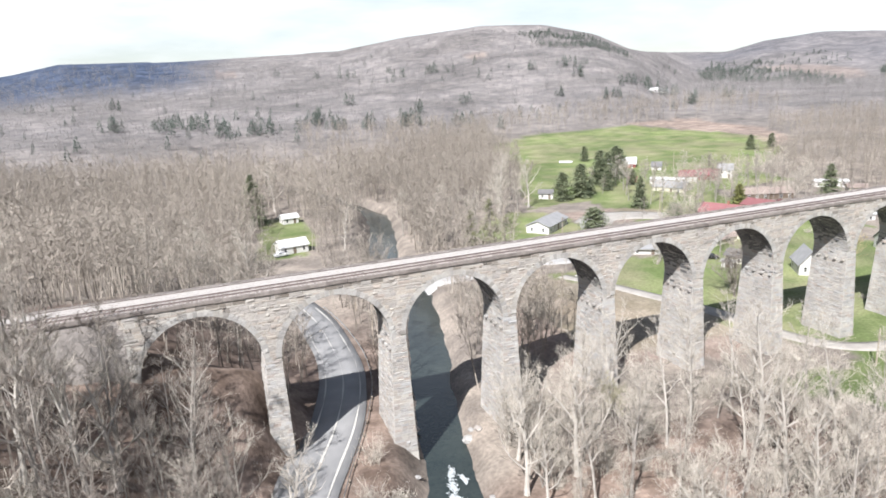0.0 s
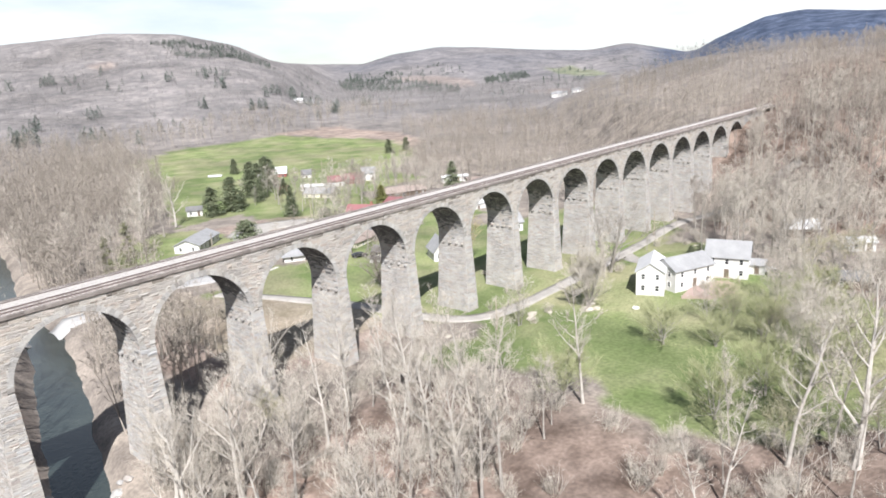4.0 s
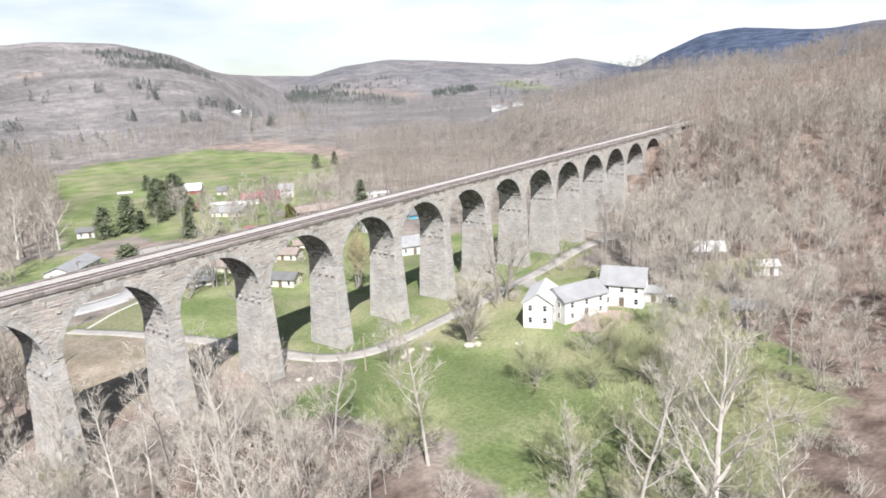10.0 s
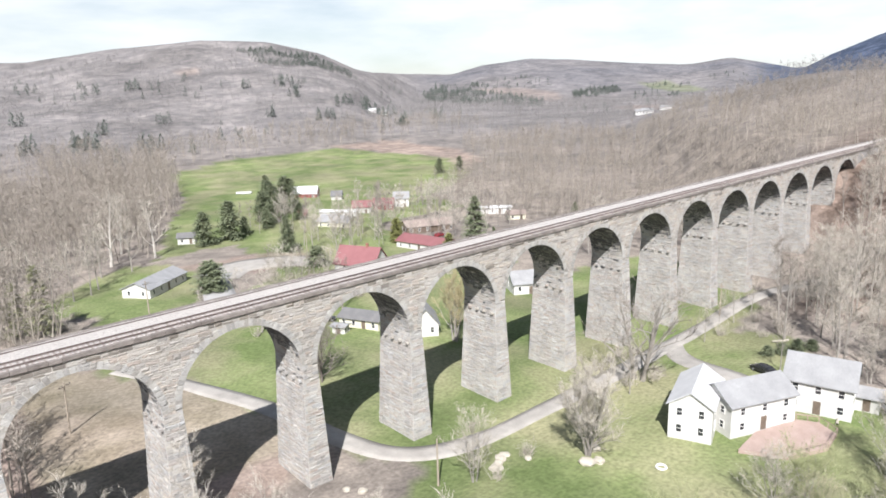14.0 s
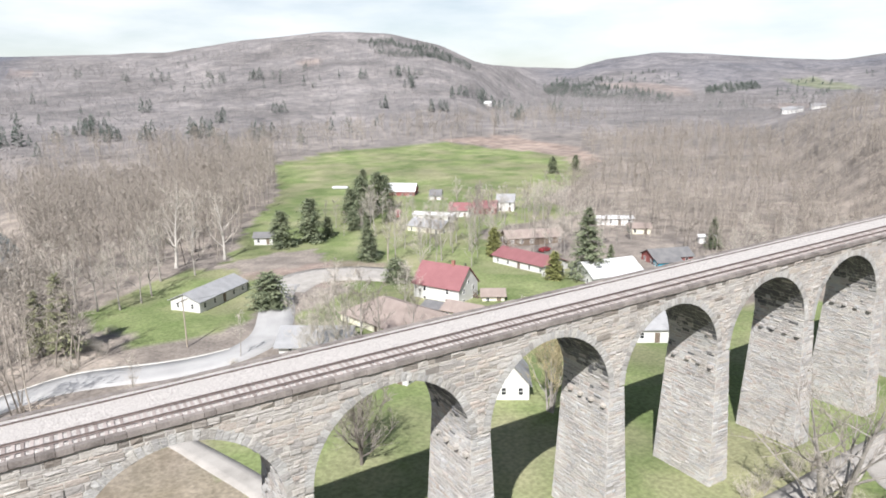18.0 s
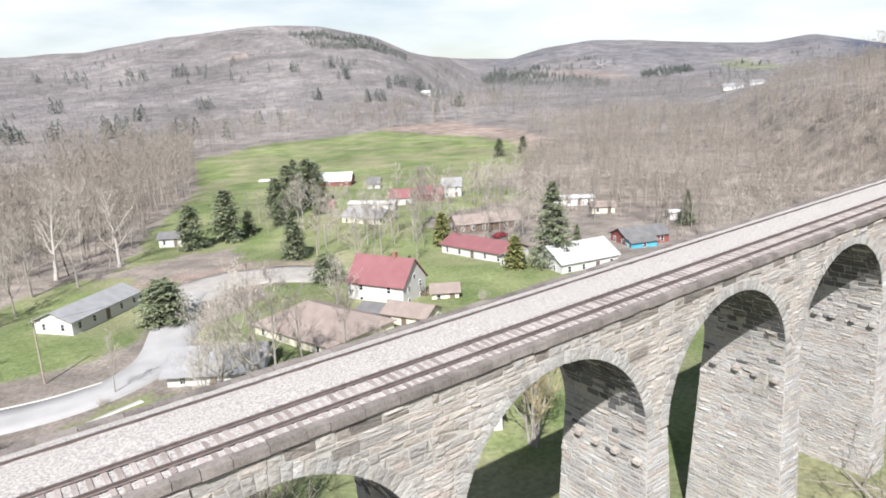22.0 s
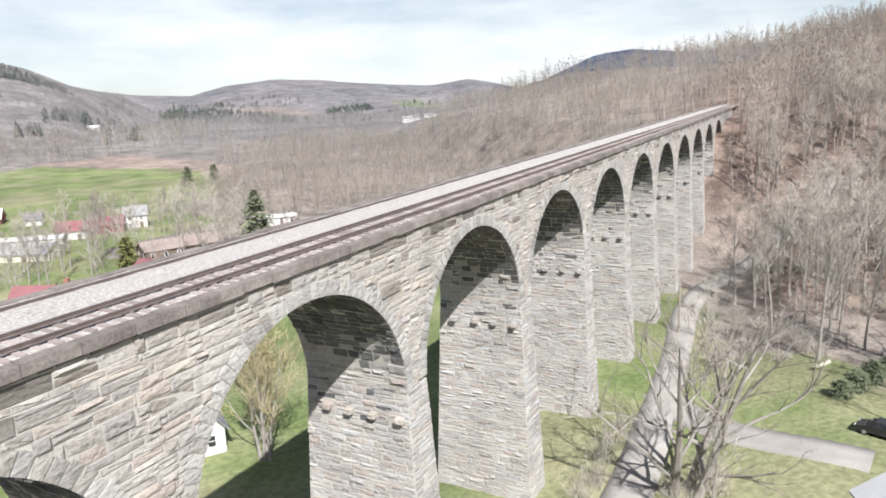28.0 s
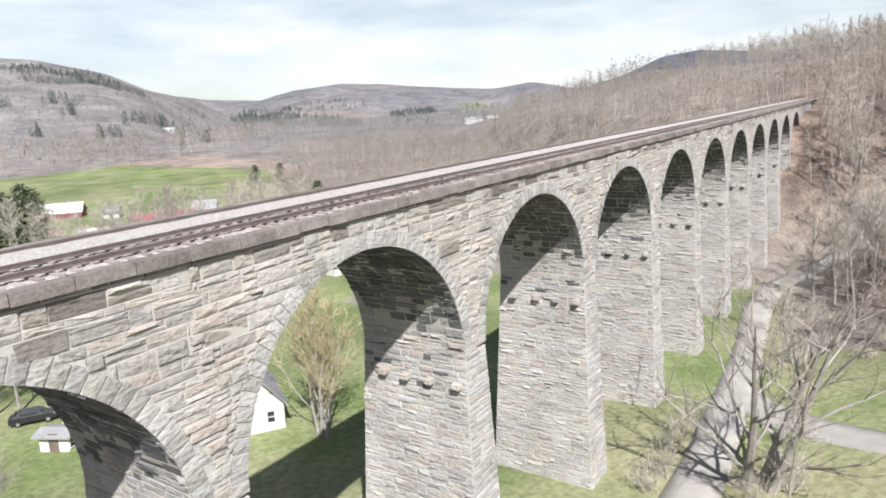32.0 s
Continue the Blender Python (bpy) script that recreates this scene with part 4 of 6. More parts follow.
GOLDEN = tree_kind("budding_tree", "broad multi-stemmed tree with golden yellow budding twigs", "tree", bare_tree(24, 14, 5.8, 0.26, 0.12, 9, 9, 8, stems=4, up=0.9), M_BARK, M_GOLD)
BROAD = tree_kind("multi_stemmed_tree", "spreading leafless tree with dense branches behind the bridge", "tree", bare_tree(26, 13, 6.6, 0.3, 0.1, 11, 9, 8, stems=3, up=0.6), M_DARKBARK, M_DARKTWIG)
SPRUCE = tree_kind("spruce_tree", "tall dark green spruce", "tree", conifer(31, 17, 5.6, 18, 22, 0.12), M_BARK, M_NEEDLE, "dark conifers")
PINE = tree_kind("pine_tree", "broad dark green pine", "tree", conifer(32, 13, 5.2, 14, 26, 0.55), M_BARK, M_NEEDLE, "dark conifers")
HEMLOCK = tree_kind("hemlock_tree", "tall thin olive-green hemlock at the edge of the woods", "tree", conifer(36, 17, 4.2, 17, 9, 0.25), M_BARK, M_HEMLOCK)
CEDAR = tree_kind("cedar_tree", "rounded yellow-green cedar in the village", "tree", conifer(33, 8, 2.8, 14, 19, 0.5), M_BARK, M_NEEDLE2)
ROUNDPINE = tree_kind("pine_tree", "low bushy dark green pine beside the road", "tree", conifer(34, 8.5, 5.4, 12, 28, 0.85), M_BARK, M_NEEDLE)


def plant_trees():
    r = random.Random(42)
    t = lambda: r.uniform(0, 6.28)
    # trees that stand out
    BIRCH(-38, -43.5, 1.0, 0.4)
    BIRCH(-38.5, -71, 1.05, 1.9)
    SYCAMORE(-36, -77.5, 0.95, 0.7)
    for x, y, s in ((-40, -41, 0.95), (-10, -43.5, 0.85), (10, -47, 0.75), (0, -57, 0.95), (-20, -63, 0.9), (-6, -51, 0.65), (-25, -69, 0.8), (14, -57, 0.85), (6, -67, 0.9), (-31, -60, 0.9), (-12, -70, 0.95), (22, -60, 0.9), (-2, -73, 0.9)):
        LAWNTREE(x, y, s, t())
    BIRCH(-58, -30, 0.85, 2.2)
    BIRCH(-80, -24, 0.8, 0.2)
    SYCAMORE(-117, -24, 0.66, 0.1)
    SYCAMORE(-82.5, -13, 0.5, 1.4)
    SYCAMORE(-82.8, -5, 0.46, 3.0)
    SYCAMORE(-85.0, -21, 0.5, 4.4)
    for x, y, s in ((-126.4, -8, 0.66), (-136, -17.2, 0.62), (-133.6, -14.2, 0.6), (-140.5, -20, 0.66), (-137.5, -12, 0.55), (-130.5, -6.5, 0.4)):
        SYCAMORE(x, y, s, t(), text="tall leafless tree with a pale trunk on the leafy west slope")
    for x, y, s in ((-124, -5.5, 0.6), (-128.5, -4.8, 0.62), (-132.5, -5, 0.6), (-126.5, -12, 0.6), (-122.5, -9, 0.45), (-122, -15, 0.65), (-124.5, -20, 0.75), (-123.5, -25, 0.7), (-127, -28, 0.85), (-129, -17, 0.7)):
        DARKTREES[int(-x) % 2](x, y, s, t())
    for x, y, s in ((-69.6, -8.5, 0.6), (-65.7, -19.2, 0.85), (-61.3, -18.4, 0.8), (-64.3, -32, 0.85), (-49, -31.3, 0.85), (-41, -29.6, 0.75), (-84.6, -14.6, 0.75)):
        BIRCH(x, y, s, t())
    SYCAMORE(-86.3, -17.5, 0.7, 2.4, text="leafless sycamore with pale limbs leaning over the creek")
    SYCAMORE(-83.6, -9.5, 0.6, 0.9, text="leafless sycamore with pale limbs leaning over the creek")
    for x, y, s in ((-46, 118, 0.95), (-39, 111, 0.85), (-34.5, 119.5, 0.9), (-25, 121.5, 0.8), (-18, 139, 0.9), (-9, 139.5, 0.85)):
        (DARKTREES[0] if s > 0.85 else TREES[0])(x, y, s, t(), text="tall leafless tree at the edge of the creekside woods")
    for x, y, s in ((80.3, 105, 0.75), (81, 97.5, 0.7), (90, 102, 0.75), (72, 104, 0.6)):
        TREES[int(x) % 3](x, y, s, t(), text="tall bare tree beside the brown village house")
    TREES[3](-80.5, -9, 0.7, 2.0)
    TREES[3](-83.5, -17, 0.7, 5.0)
    BIGTREE(29.8, -12.2, 1.15, 2.6)
    TREES[2](23, -14.5, 0.6, 0.6)
    TREES[2](8, -16.5, 0.6, 2.0)
    TALLCLUMP(1.3, -22.4, 1.0, 0.9)
    GOLDEN(20.5, 25.5, 1.1, 0.4)
    BROAD(-10.5, 27.5, 1.0, 2.0)
    TREES[3](-13, -15, 0.8, 1)
    TREES[3](2, 61, 1.35, 1)
    TREES[3](-2.5, 64, 1.0, 2.5)
    DARKTREES[0](4, 59, 0.95, 2)
    DARKTREES[0](15, 60, 0.7, 3)
    TREES[3](-6, 60, 0.8, 3)
    TREES[3](27, 86, 0.75, 3)
    TREES[0](0, 84, 0.5, 2)
    DARKTREES[0](8.5, 60, 0.8, 1)
    DARKTREES[1](12, 92, 0.6, 1)
    TREES[0](-22, 126, 0.9, 1)
    TREES[0](-30, 118, 0.85, 2)
    TREES[1](-18, 138, 0.9, 1)
    TREES[2](-14, 74, 0.5, 2)
    TREES[2](-34, 62, 0.5, 2)
    SYCAMORE(-12, 150, 0.95, 1.2)
    SYCAMORE(2, 152, 0.8, 2.5)
    SYCAMORE(-4, 168, 0.8, 0.5)
    SYCAMORE(-80, 121, 0.6, 0.5)
    SYCAMORE(-92, 205, 0.9, 3.5)
    DARKTREES[0](64.5, -22, 0.95, 1.0)
    DARKTREES[1](75, -16.5, 0.9, 2.0)
    for x, y, s in ((65, 191, 1.15), (58, 187, 1.0), (75, 199, 1.3), (70, 205, 1.15), (33, 163, 1.15), (22, 160, 0.95), (41, 168, 0.55), (100, 268, 0.7), (58, 179, 0.75), (70, 178, 0.6), (52, 172, 0.6), (80, 203, 1.15)):
        PINE(x, y, s, t())
    for x, y, s in ((76.5, 78, 1.12), (37, 127, 0.75), (40, 132, 0.5), (-103, 178, 1.2), (132, 82, 0.6), (93, 86, 0.35)):
        SPRUCE(x, y, s, t())
    HEMLOCK(-42, 92, 1.0, 0.3)
    HEMLOCK(-46, 97, 0.8, 1.3)
    ROUNDPINE(0, 101, 1.0, 0.5)
    ROUNDPINE(34, 103, 0.75, 0.5, text="dark green bushy yew beside the red-roofed house")
    PINE(207, 246, 0.75, 1)
    PINE(224, 246, 0.7, 2)
    CEDAR(72, 113, 1.1, 0.4)
    CEDAR(69, 82, 0.95, 1.4, text="yellow-green cedar beside the tall spruce")
    SPRUCE(48, 92, 0.33, 1.0, text="small dark spruce on a lawn")
    for x, y, s in ((55, -25.5, 0.28), (58, -27, 0.3), (60.5, -28.5, 0.26), (52.5, -24, 0.24)):
        ROUNDPINE(x, y, s, t(), text="low dark green evergreen bush beside the drive")
    for x, y, s in ((79, -20.5, 0.8), (82, -24, 0.85), (74, -24.5, 0.8), (69, -27, 0.75), (88.5, -13.5, 0.75), (63.5, -31, 0.7), (47, -28.5, 0.5)):
        DARKTREES[int(x) % 2](x, y, s, t())
    for x, y, s in ((62, -9.6, 0.5), (70.5, -9, 0.45), (80, -8.4, 0.5), (92, -9, 0.55), (55, -10.5, 0.4)):
        TREES[int(x) % 3](x, y, s, t())
    # woods near by, each tree a thing
    spots = []

    def fill(n, x0, x1, y0, y1, kinds, lo=0.7, hi=1.1, gap=4.0):
        tries = 0
        made = 0
        while made < n and tries < n * 12:
            tries += 1
            x, y = r.uniform(x0, x1), r.uniform(y0, y1)
            if blocked(x, y) or any((x - a) ** 2 + (y - b) ** 2 < gap * gap for a, b in spots):
                continue
            spots.append((x, y))
            r.choice(kinds)(x, y, r.uniform(lo, hi), t())
            made += 1

    def yards(n):
        """Single trees in the gardens."""
        made = 0
        while made < n:
            x, y = r.uniform(42, 135), r.uniform(100, 186)
            if any(math.hypot(x - a, y - b) < c * 0.8 for a, b, c in PLOTS) or any((x - a) ** 2 + (y - b) ** 2 < 16 for a, b in spots) or x - 0.3 * y > 96:
                continue
            spots.append((x, y))
            r.choice(DARKTREES + A[:1])(x, y, r.uniform(0.45, 0.85), t(), text="bare garden tree between the village houses")
            made += 1

    A, B = TREES, [BIRCH, TREES[1], TREES[2]]
    fill(9, -79, -46, -44, -7, [SYCAMORE, BIRCH, SYCAMORE], 0.55, 0.8, 6)
    fill(34, -80, -44, -46, -6, A + B, 0.55, 0.9, 3.0)
    fill(7, -84, -76, -30, -4, [TREES[3], TREES[2], BIRCH], 0.5, 0.75, 3)
    fill(12, -130, -120, -56, -14, DARKTREES + A[:2], 0.55, 0.9, 4)
    fill(12, -142, -123, -48, -12, DARKTREES, 0.9, 1.15, 4)
    fill(14, -146, -126, -34, -5, [A[0], A[1], DARKTREES[1]], 0.5, 0.85, 3.2)
    fill(16, -156, -132, -60, -4, DARKTREES + [A[2]], 0.7, 1.0, 3.6)
    fill(5, -70, -34, -90, -58, [SYCAMORE, BIRCH], 0.6, 0.85, 6)
    fill(22, -72, -28, -98, -56, [A[3], A[4], A[2]], 0.5, 0.85, 3.2)
    fill(14, -18, 6, -70, -42, [A[4], A[3]], 0.6, 0.95)
    fill(30, 6, 60, -100, -50, [A[4], A[3], A[0]], 0.7, 1.0)
    fill(28, 62, 112, -75, -20, A[:4], 0.7, 1.05)
    fill(14, 88, 150, -22, -12, A[:3], 0.6, 0.95)
    fill(12, 112, 160, -34, -4, DARKTREES + A[:2], 0.55, 0.9, 4)
    fill(16, 46, 74, -56, -33, A[:4], 0.7, 1.0, 3.5)
    fill(60, 84, 150, -50, -9, A[:3] + DARKTREES, 0.65, 1.0, 2.6)
    fill(26, 100, 170, -90, -30, A[:3], 0.8, 1.1, 4)
    fill(5, 118, 170, -50, -5, A[:3], 0.8, 1.1)
    fill(12, 100, 128, 16, 60, A[:3], 0.6, 0.9)
    fill(10, -150, -60, 14, 110, A[:2] + [SYCAMORE], 0.6, 0.9)
    fill(9, 80, 130, 96, 150, A[:3], 0.6, 0.9)
    fill(8, 88, 140, 150, 190, A[:3], 0.5, 0.75)
    fill(6, 40, 90, 120, 160, A[:3], 0.45, 0.6)
    yards(84)
    fill(8, -60, -14, 100, 150, A[:4], 0.6, 0.9)
    # shrubs
    shrubs = [bush(51, 3.0, 2.2), bush(52, 2.2, 2.6), bush(53, 4.0, 2.0)]
    for x, y, s in ((28, -4.6, 0.9), (32.3, -4.2, 0.8), (36, -4.4, 0.75), (39.3, -4.6, 0.7), (25.5, -4.4, 0.8), (29.5, -11, 0.9), (33, -13.5, 1.0), (30.5, -14.5, 0.8), (26, -12.5, 0.8), (8.5, -15, 0.7), (-3.5, -15.5, 0.8), (-11, -17, 0.7), (61, -11, 0.9), (67, -14, 1.0), (73, -12, 1.1), (78, -15, 1.0), (64, -18, 0.8), (70, -19, 1.0), (83, -11, 0.9), (12, 13, 0.6), (40, 14, 0.6), (-8, 58, 0.7), (33, 62, 0.8), (-16, 71, 0.6), (24, 66, 0.9), (50, 70, 0.7), (55, 66, 0.8)):
        ob = put_mesh("shrub", r.choice(shrubs), M_TWIG)
        ob.matrix_basis = Matrix.LocRotScale((x, y, ground_z(x, y)), Euler((0, 0, t())), (s, s, s))
        tagged(ob, "leafless tangled shrub of thin brown stems", "shrub", "shrubs by the bridge")
    for n, x0, x1, y0, y1 in ((105, -84, -40, -50, -5), (22, -146, -124, -40, -4), (26, -108, -97, -40, -4), (46, -70, -34, -96, -56), (22, -60, 20, -90, -50), (50, 76, 130, -50, -12), (14, 60, 110, -60, -18), (10, -64, -46, 6, 50), (8, 100, 125, -14, 30), (12, -64, -30, 84, 110), (5, -6, 26, -24, -14)):
        for _ in range(n):
            x, y = r.uniform(x0, x1), r.uniform(y0, y1)
            if blocked(x, y):
                continue
            ob = put_mesh("shrub", r.choice(shrubs), M_TWIG)
            s = r.uniform(0.6, 1.2)
            ob.matrix_basis = Matrix.LocRotScale((x, y, ground_z(x, y)), Euler((0, 0, t())), (s, s, s))
            tagged(ob, "leafless tangled shrub of thin brown stems", "shrub", "shrubs by the bridge")


ROADS = [WEST_ROAD, VILLAGE_ROAD, LANE]
PLOTS = []


def blocked(x, y):
    """Lawns, roads, water, houses and the bridge stay free of trees."""
    if -3.5 < y < 11.5 and -175 < x < 182:
        return True
    if abs(x - np.interp(y, CREEK_Y, CREEK_X)) < 7:
        return True
    for line in ROADS:
        for (ax, ay), (bx, by) in zip(line, line[1:]):
            ux, uy = bx - ax, by - ay
            f = min(max(((x - ax) * ux + (y - ay) * uy) / (ux * ux + uy * uy), 0), 1)
            if math.hypot(x - ax - f * ux, y - ay - f * uy) < 5.5:
                return True
    if any(math.hypot(x - a, y - b) < c for a, b, c in PLOTS):
        return True
    return any(bool(inside(p, x, y)) for p in LAWNS[:6])


# ---- houses and what stands round them ----
M_WHITEWALL = surface("white_siding", (0.47, 0.46, 0.44), (0.62, 0.612, 0.59), 0.5, 6, 0.7, 0.1)
M_CREAM = surface("cream_siding", (0.52, 0.49, 0.38), (0.68, 0.65, 0.53), 0.5, 6, 0.7, 0.1)
M_REDWALL = surface("red_boards", (0.18, 0.055, 0.05), (0.3, 0.11, 0.10), 0.6, 7, 0.8, 0.2)
M_BLUEWALL = surface("blue_tarp", (0.06, 0.3, 0.42), (0.12, 0.45, 0.58), 0.6, 5, 0.5, 0.2)
M_BROWNWALL = surface("brown_boards", (0.09, 0.07, 0.055), (0.2, 0.155, 0.12), 0.6, 7, 0.85, 0.2)
M_GREYROOF = surface("grey_shingles", (0.2, 0.2, 0.205), (0.33, 0.33, 0.33), 0.5, 7, 0.85, 0.3)
M_DARKROOF = surface("dark_shingles", (0.10, 0.10, 0.105), (0.2, 0.195, 0.19), 0.5, 7, 0.85, 0.3)
M_REDROOF = surface("red_metal_roof", (0.19, 0.078, 0.082), (0.26, 0.118, 0.122), 0.4, 5, 0.6, 0.1)
M_WHITEROOF = surface("white_metal_roof", (0.5, 0.5, 0.5), (0.66, 0.66, 0.66), 0.5, 5, 0.6, 0.1)
M_BROWNROOF = surface("brown_shingles", (0.19, 0.15, 0.13), (0.32, 0.265, 0.235), 0.5, 7, 0.9, 0.3)
M_GLASS = surface("dark_window_glass", (0.02, 0.022, 0.026), (0.05, 0.052, 0.058), 1, 3, 0.08, 0.0, spec=0.6)
M_TRIM = surface("white_trim", (0.66, 0.65, 0.63), (0.8, 0.79, 0.77), 1, 8, 0.6, 0.0)
M_TANROOF = surface("pale_metal_roof", (0.42, 0.42, 0.425), (0.54, 0.54, 0.54), 0.5, 7, 0.9, 0.3)
M_BRICK = surface("chimney_brick", (0.2, 0.09, 0.07), (0.34, 0.17, 0.13), 2, 12, 0.9, 0.3)
M_PATIO = surface("red_paving", (0.29, 0.21, 0.18), (0.41, 0.32, 0.28), 0.7, 6, 0.9, 0.2)
M_CARBLACK = surface("black_car_paint", (0.012, 0.013, 0.015), (0.03, 0.03, 0.034), 1, 4, 0.25, 0.0, spec=0.6)
M_CARRED = surface("red_car_paint", (0.16, 0.02, 0.025), (0.24, 0.04, 0.045), 1, 4, 0.25, 0.0, spec=0.6)
M_CARWHITE = surface("white_car_paint", (0.65, 0.65, 0.66), (0.78, 0.78, 0.79), 1, 4, 0.25, 0.0, spec=0.6)
M_TYRE = surface("tyre_rubber", (0.015, 0.015, 0.015), (0.035, 0.035, 0.035), 2, 10, 0.9, 0.1)
M_STEEL = surface("galvanised_steel", (0.3, 0.31, 0.32), (0.5, 0.51, 0.52), 2, 10, 0.5, 0.1, metal=0.6)


def house(x, y, turn, length, width, eave, rise, wall, roof, label, base=None, cols=3, storeys=1, name="house", hip=0.0, over=0.45, chimney=False, door=True, ends=2, category="house"):
    """A gabled (or hipped) house: walls, two roof slopes, windows with frames, a door and perhaps a chimney. x runs along the ridge."""
    h = tagged(new(name), label, category)
    z = (base if base is not None else ground_z(x, y))
    h.matrix_basis = pose(x, y, z - 0.15, 0, 0, turn)
    a, b = length / 2, width / 2
    PLOTS.append((x, y, max(length, width) * 0.62 + 1.5))
    # walls
    bm = bmesh.new()
    lo = -0.8
    q = [(-a, -b, lo), (a, -b, lo), (a, b, lo), (-a, b, lo), (-a, -b, eave), (a, -b, eave), (a, b, eave), (-a, b, eave)]
    vs = [bm.verts.new(p) for p in q]
    for f in ((0, 1, 5, 4), (2, 3, 7, 6)):
        bm.faces.new([vs[i] for i in f])
    if hip:
        for f in ((1, 2, 6, 5), (3, 0, 4, 7)):
            bm.faces.new([vs[i] for i in f])
    else:
        r0, r1 = bm.verts.new((-a, 0, eave + rise - 0.05)), bm.verts.new((a, 0, eave + rise - 0.05))
        bm.faces.new([vs[1], vs[2], vs[6], r1, vs[5]])
        bm.faces.new([vs[3], vs[0], vs[4], r0, vs[7]])
    link("wall", bm, wall, h)
    # roof slopes, slabs of 0.16 m
    k = over
    drop = rise / b * k
    hx = hip
    for s in (-1, 1):
        top = [(-a - k + hx, 0, eave + rise), (a + k - hx, 0, eave + rise), (a + k, s * (b + k), eave - drop), (-a - k, s * (b + k), eave - drop)]
        if s > 0:
            top = top[::-1]
        up = [(p[0], p[1], p[2] + 0.16) for p in top]
        me = mesh_of("roof_slope", top + up, [(4, 7, 6, 5), (0, 1, 2, 3), (0, 4, 5, 1), (1, 5, 6, 2), (2, 6, 7, 3), (3, 7, 4, 0)])
        put_mesh("roof_slope", me, roof, h)
    if hip:
        for s in (-1, 1):
            tri = [(s * (a + k - hx), 0, eave + rise), (s * (a + k), -(b + k), eave - drop), (s * (a + k), b + k, eave - drop)]
            V = tri + [(p[0], p[1], p[2] + 0.16) for p in tri]
            put_mesh("roof_slope", mesh_of("roof_slope", V, [(3, 4, 5), (2, 1, 0), (0, 1, 4, 3), (1, 2, 5, 4), (2, 0, 3, 5)]), roof, h)
    # windows
    per = eave / storeys

    def window(px, py, pz, face, w=0.95, hh=1.25):
        bm = bmesh.new()
        d = 0.07
        for x0, x1, z0, z1 in ((-w / 2 - 0.09, -w / 2, -0.09, hh + 0.09), (w / 2, w / 2 + 0.09, -0.09, hh + 0.09), (-w / 2, w / 2, hh, hh + 0.09), (-w / 2, w / 2, -0.09, 0), (-w / 2, w / 2, hh / 2 - 0.025, hh / 2 + 0.025)):
            box(bm, x0, x1, -d, 0.02, z0, z1)
        wd = part("window", bm, M_TRIM, h)
        wd.matrix_basis = pose(px, py, pz, 0, 0, face)
        part("pane", boxed(-w / 2, w / 2, -0.035, 0.01, 0, hh), M_GLASS, wd)

    for f in range(storeys):
        zz = f * per + per * 0.34
        hh = min(1.15, per * 0.45)
        for i in range(cols):
            px = -a + length * (i + 0.5) / cols
            if not (door and f == 0 and i == cols // 2):
                window(px, -b, zz, 0, 0.75, hh)
            window(px, b, zz, 180, 0.75, hh)
        for i in range(ends):
            py = -b + width * (i + 0.5) / ends
            window(-a, py, zz, -90, 0.7, hh)
            window(a, py, zz, 90, 0.7, hh)
    if not hip and rise > 2.4 and storeys > 1:
        window(-a, 0, eave + 0.35, -90, 0.7, 0.9)
        window(a, 0, eave + 0.35, 90, 0.7, 0.9)
    if door:
        px = -a + length * (cols // 2 + 0.5) / cols
        bm = boxed(px - 0.5, px + 0.5, -b - 0.05, -b + 0.02, 0.1, 2.15, bevel=0.01)
        dd = part("door", bm, M_BROWNWALL, h)
        part("handle", boxed(px + 0.34, px + 0.4, -b - 0.1, -b - 0.05, 1.05, 1.17), M_STEEL, dd)
    if chimney:
        part("chimney", boxed(a * 0.3, a * 0.3 + 0.7, -0.35, 0.35, eave + rise - 0.6, eave + rise + 1.1, bevel=0.03), M_BRICK, h)
    return h


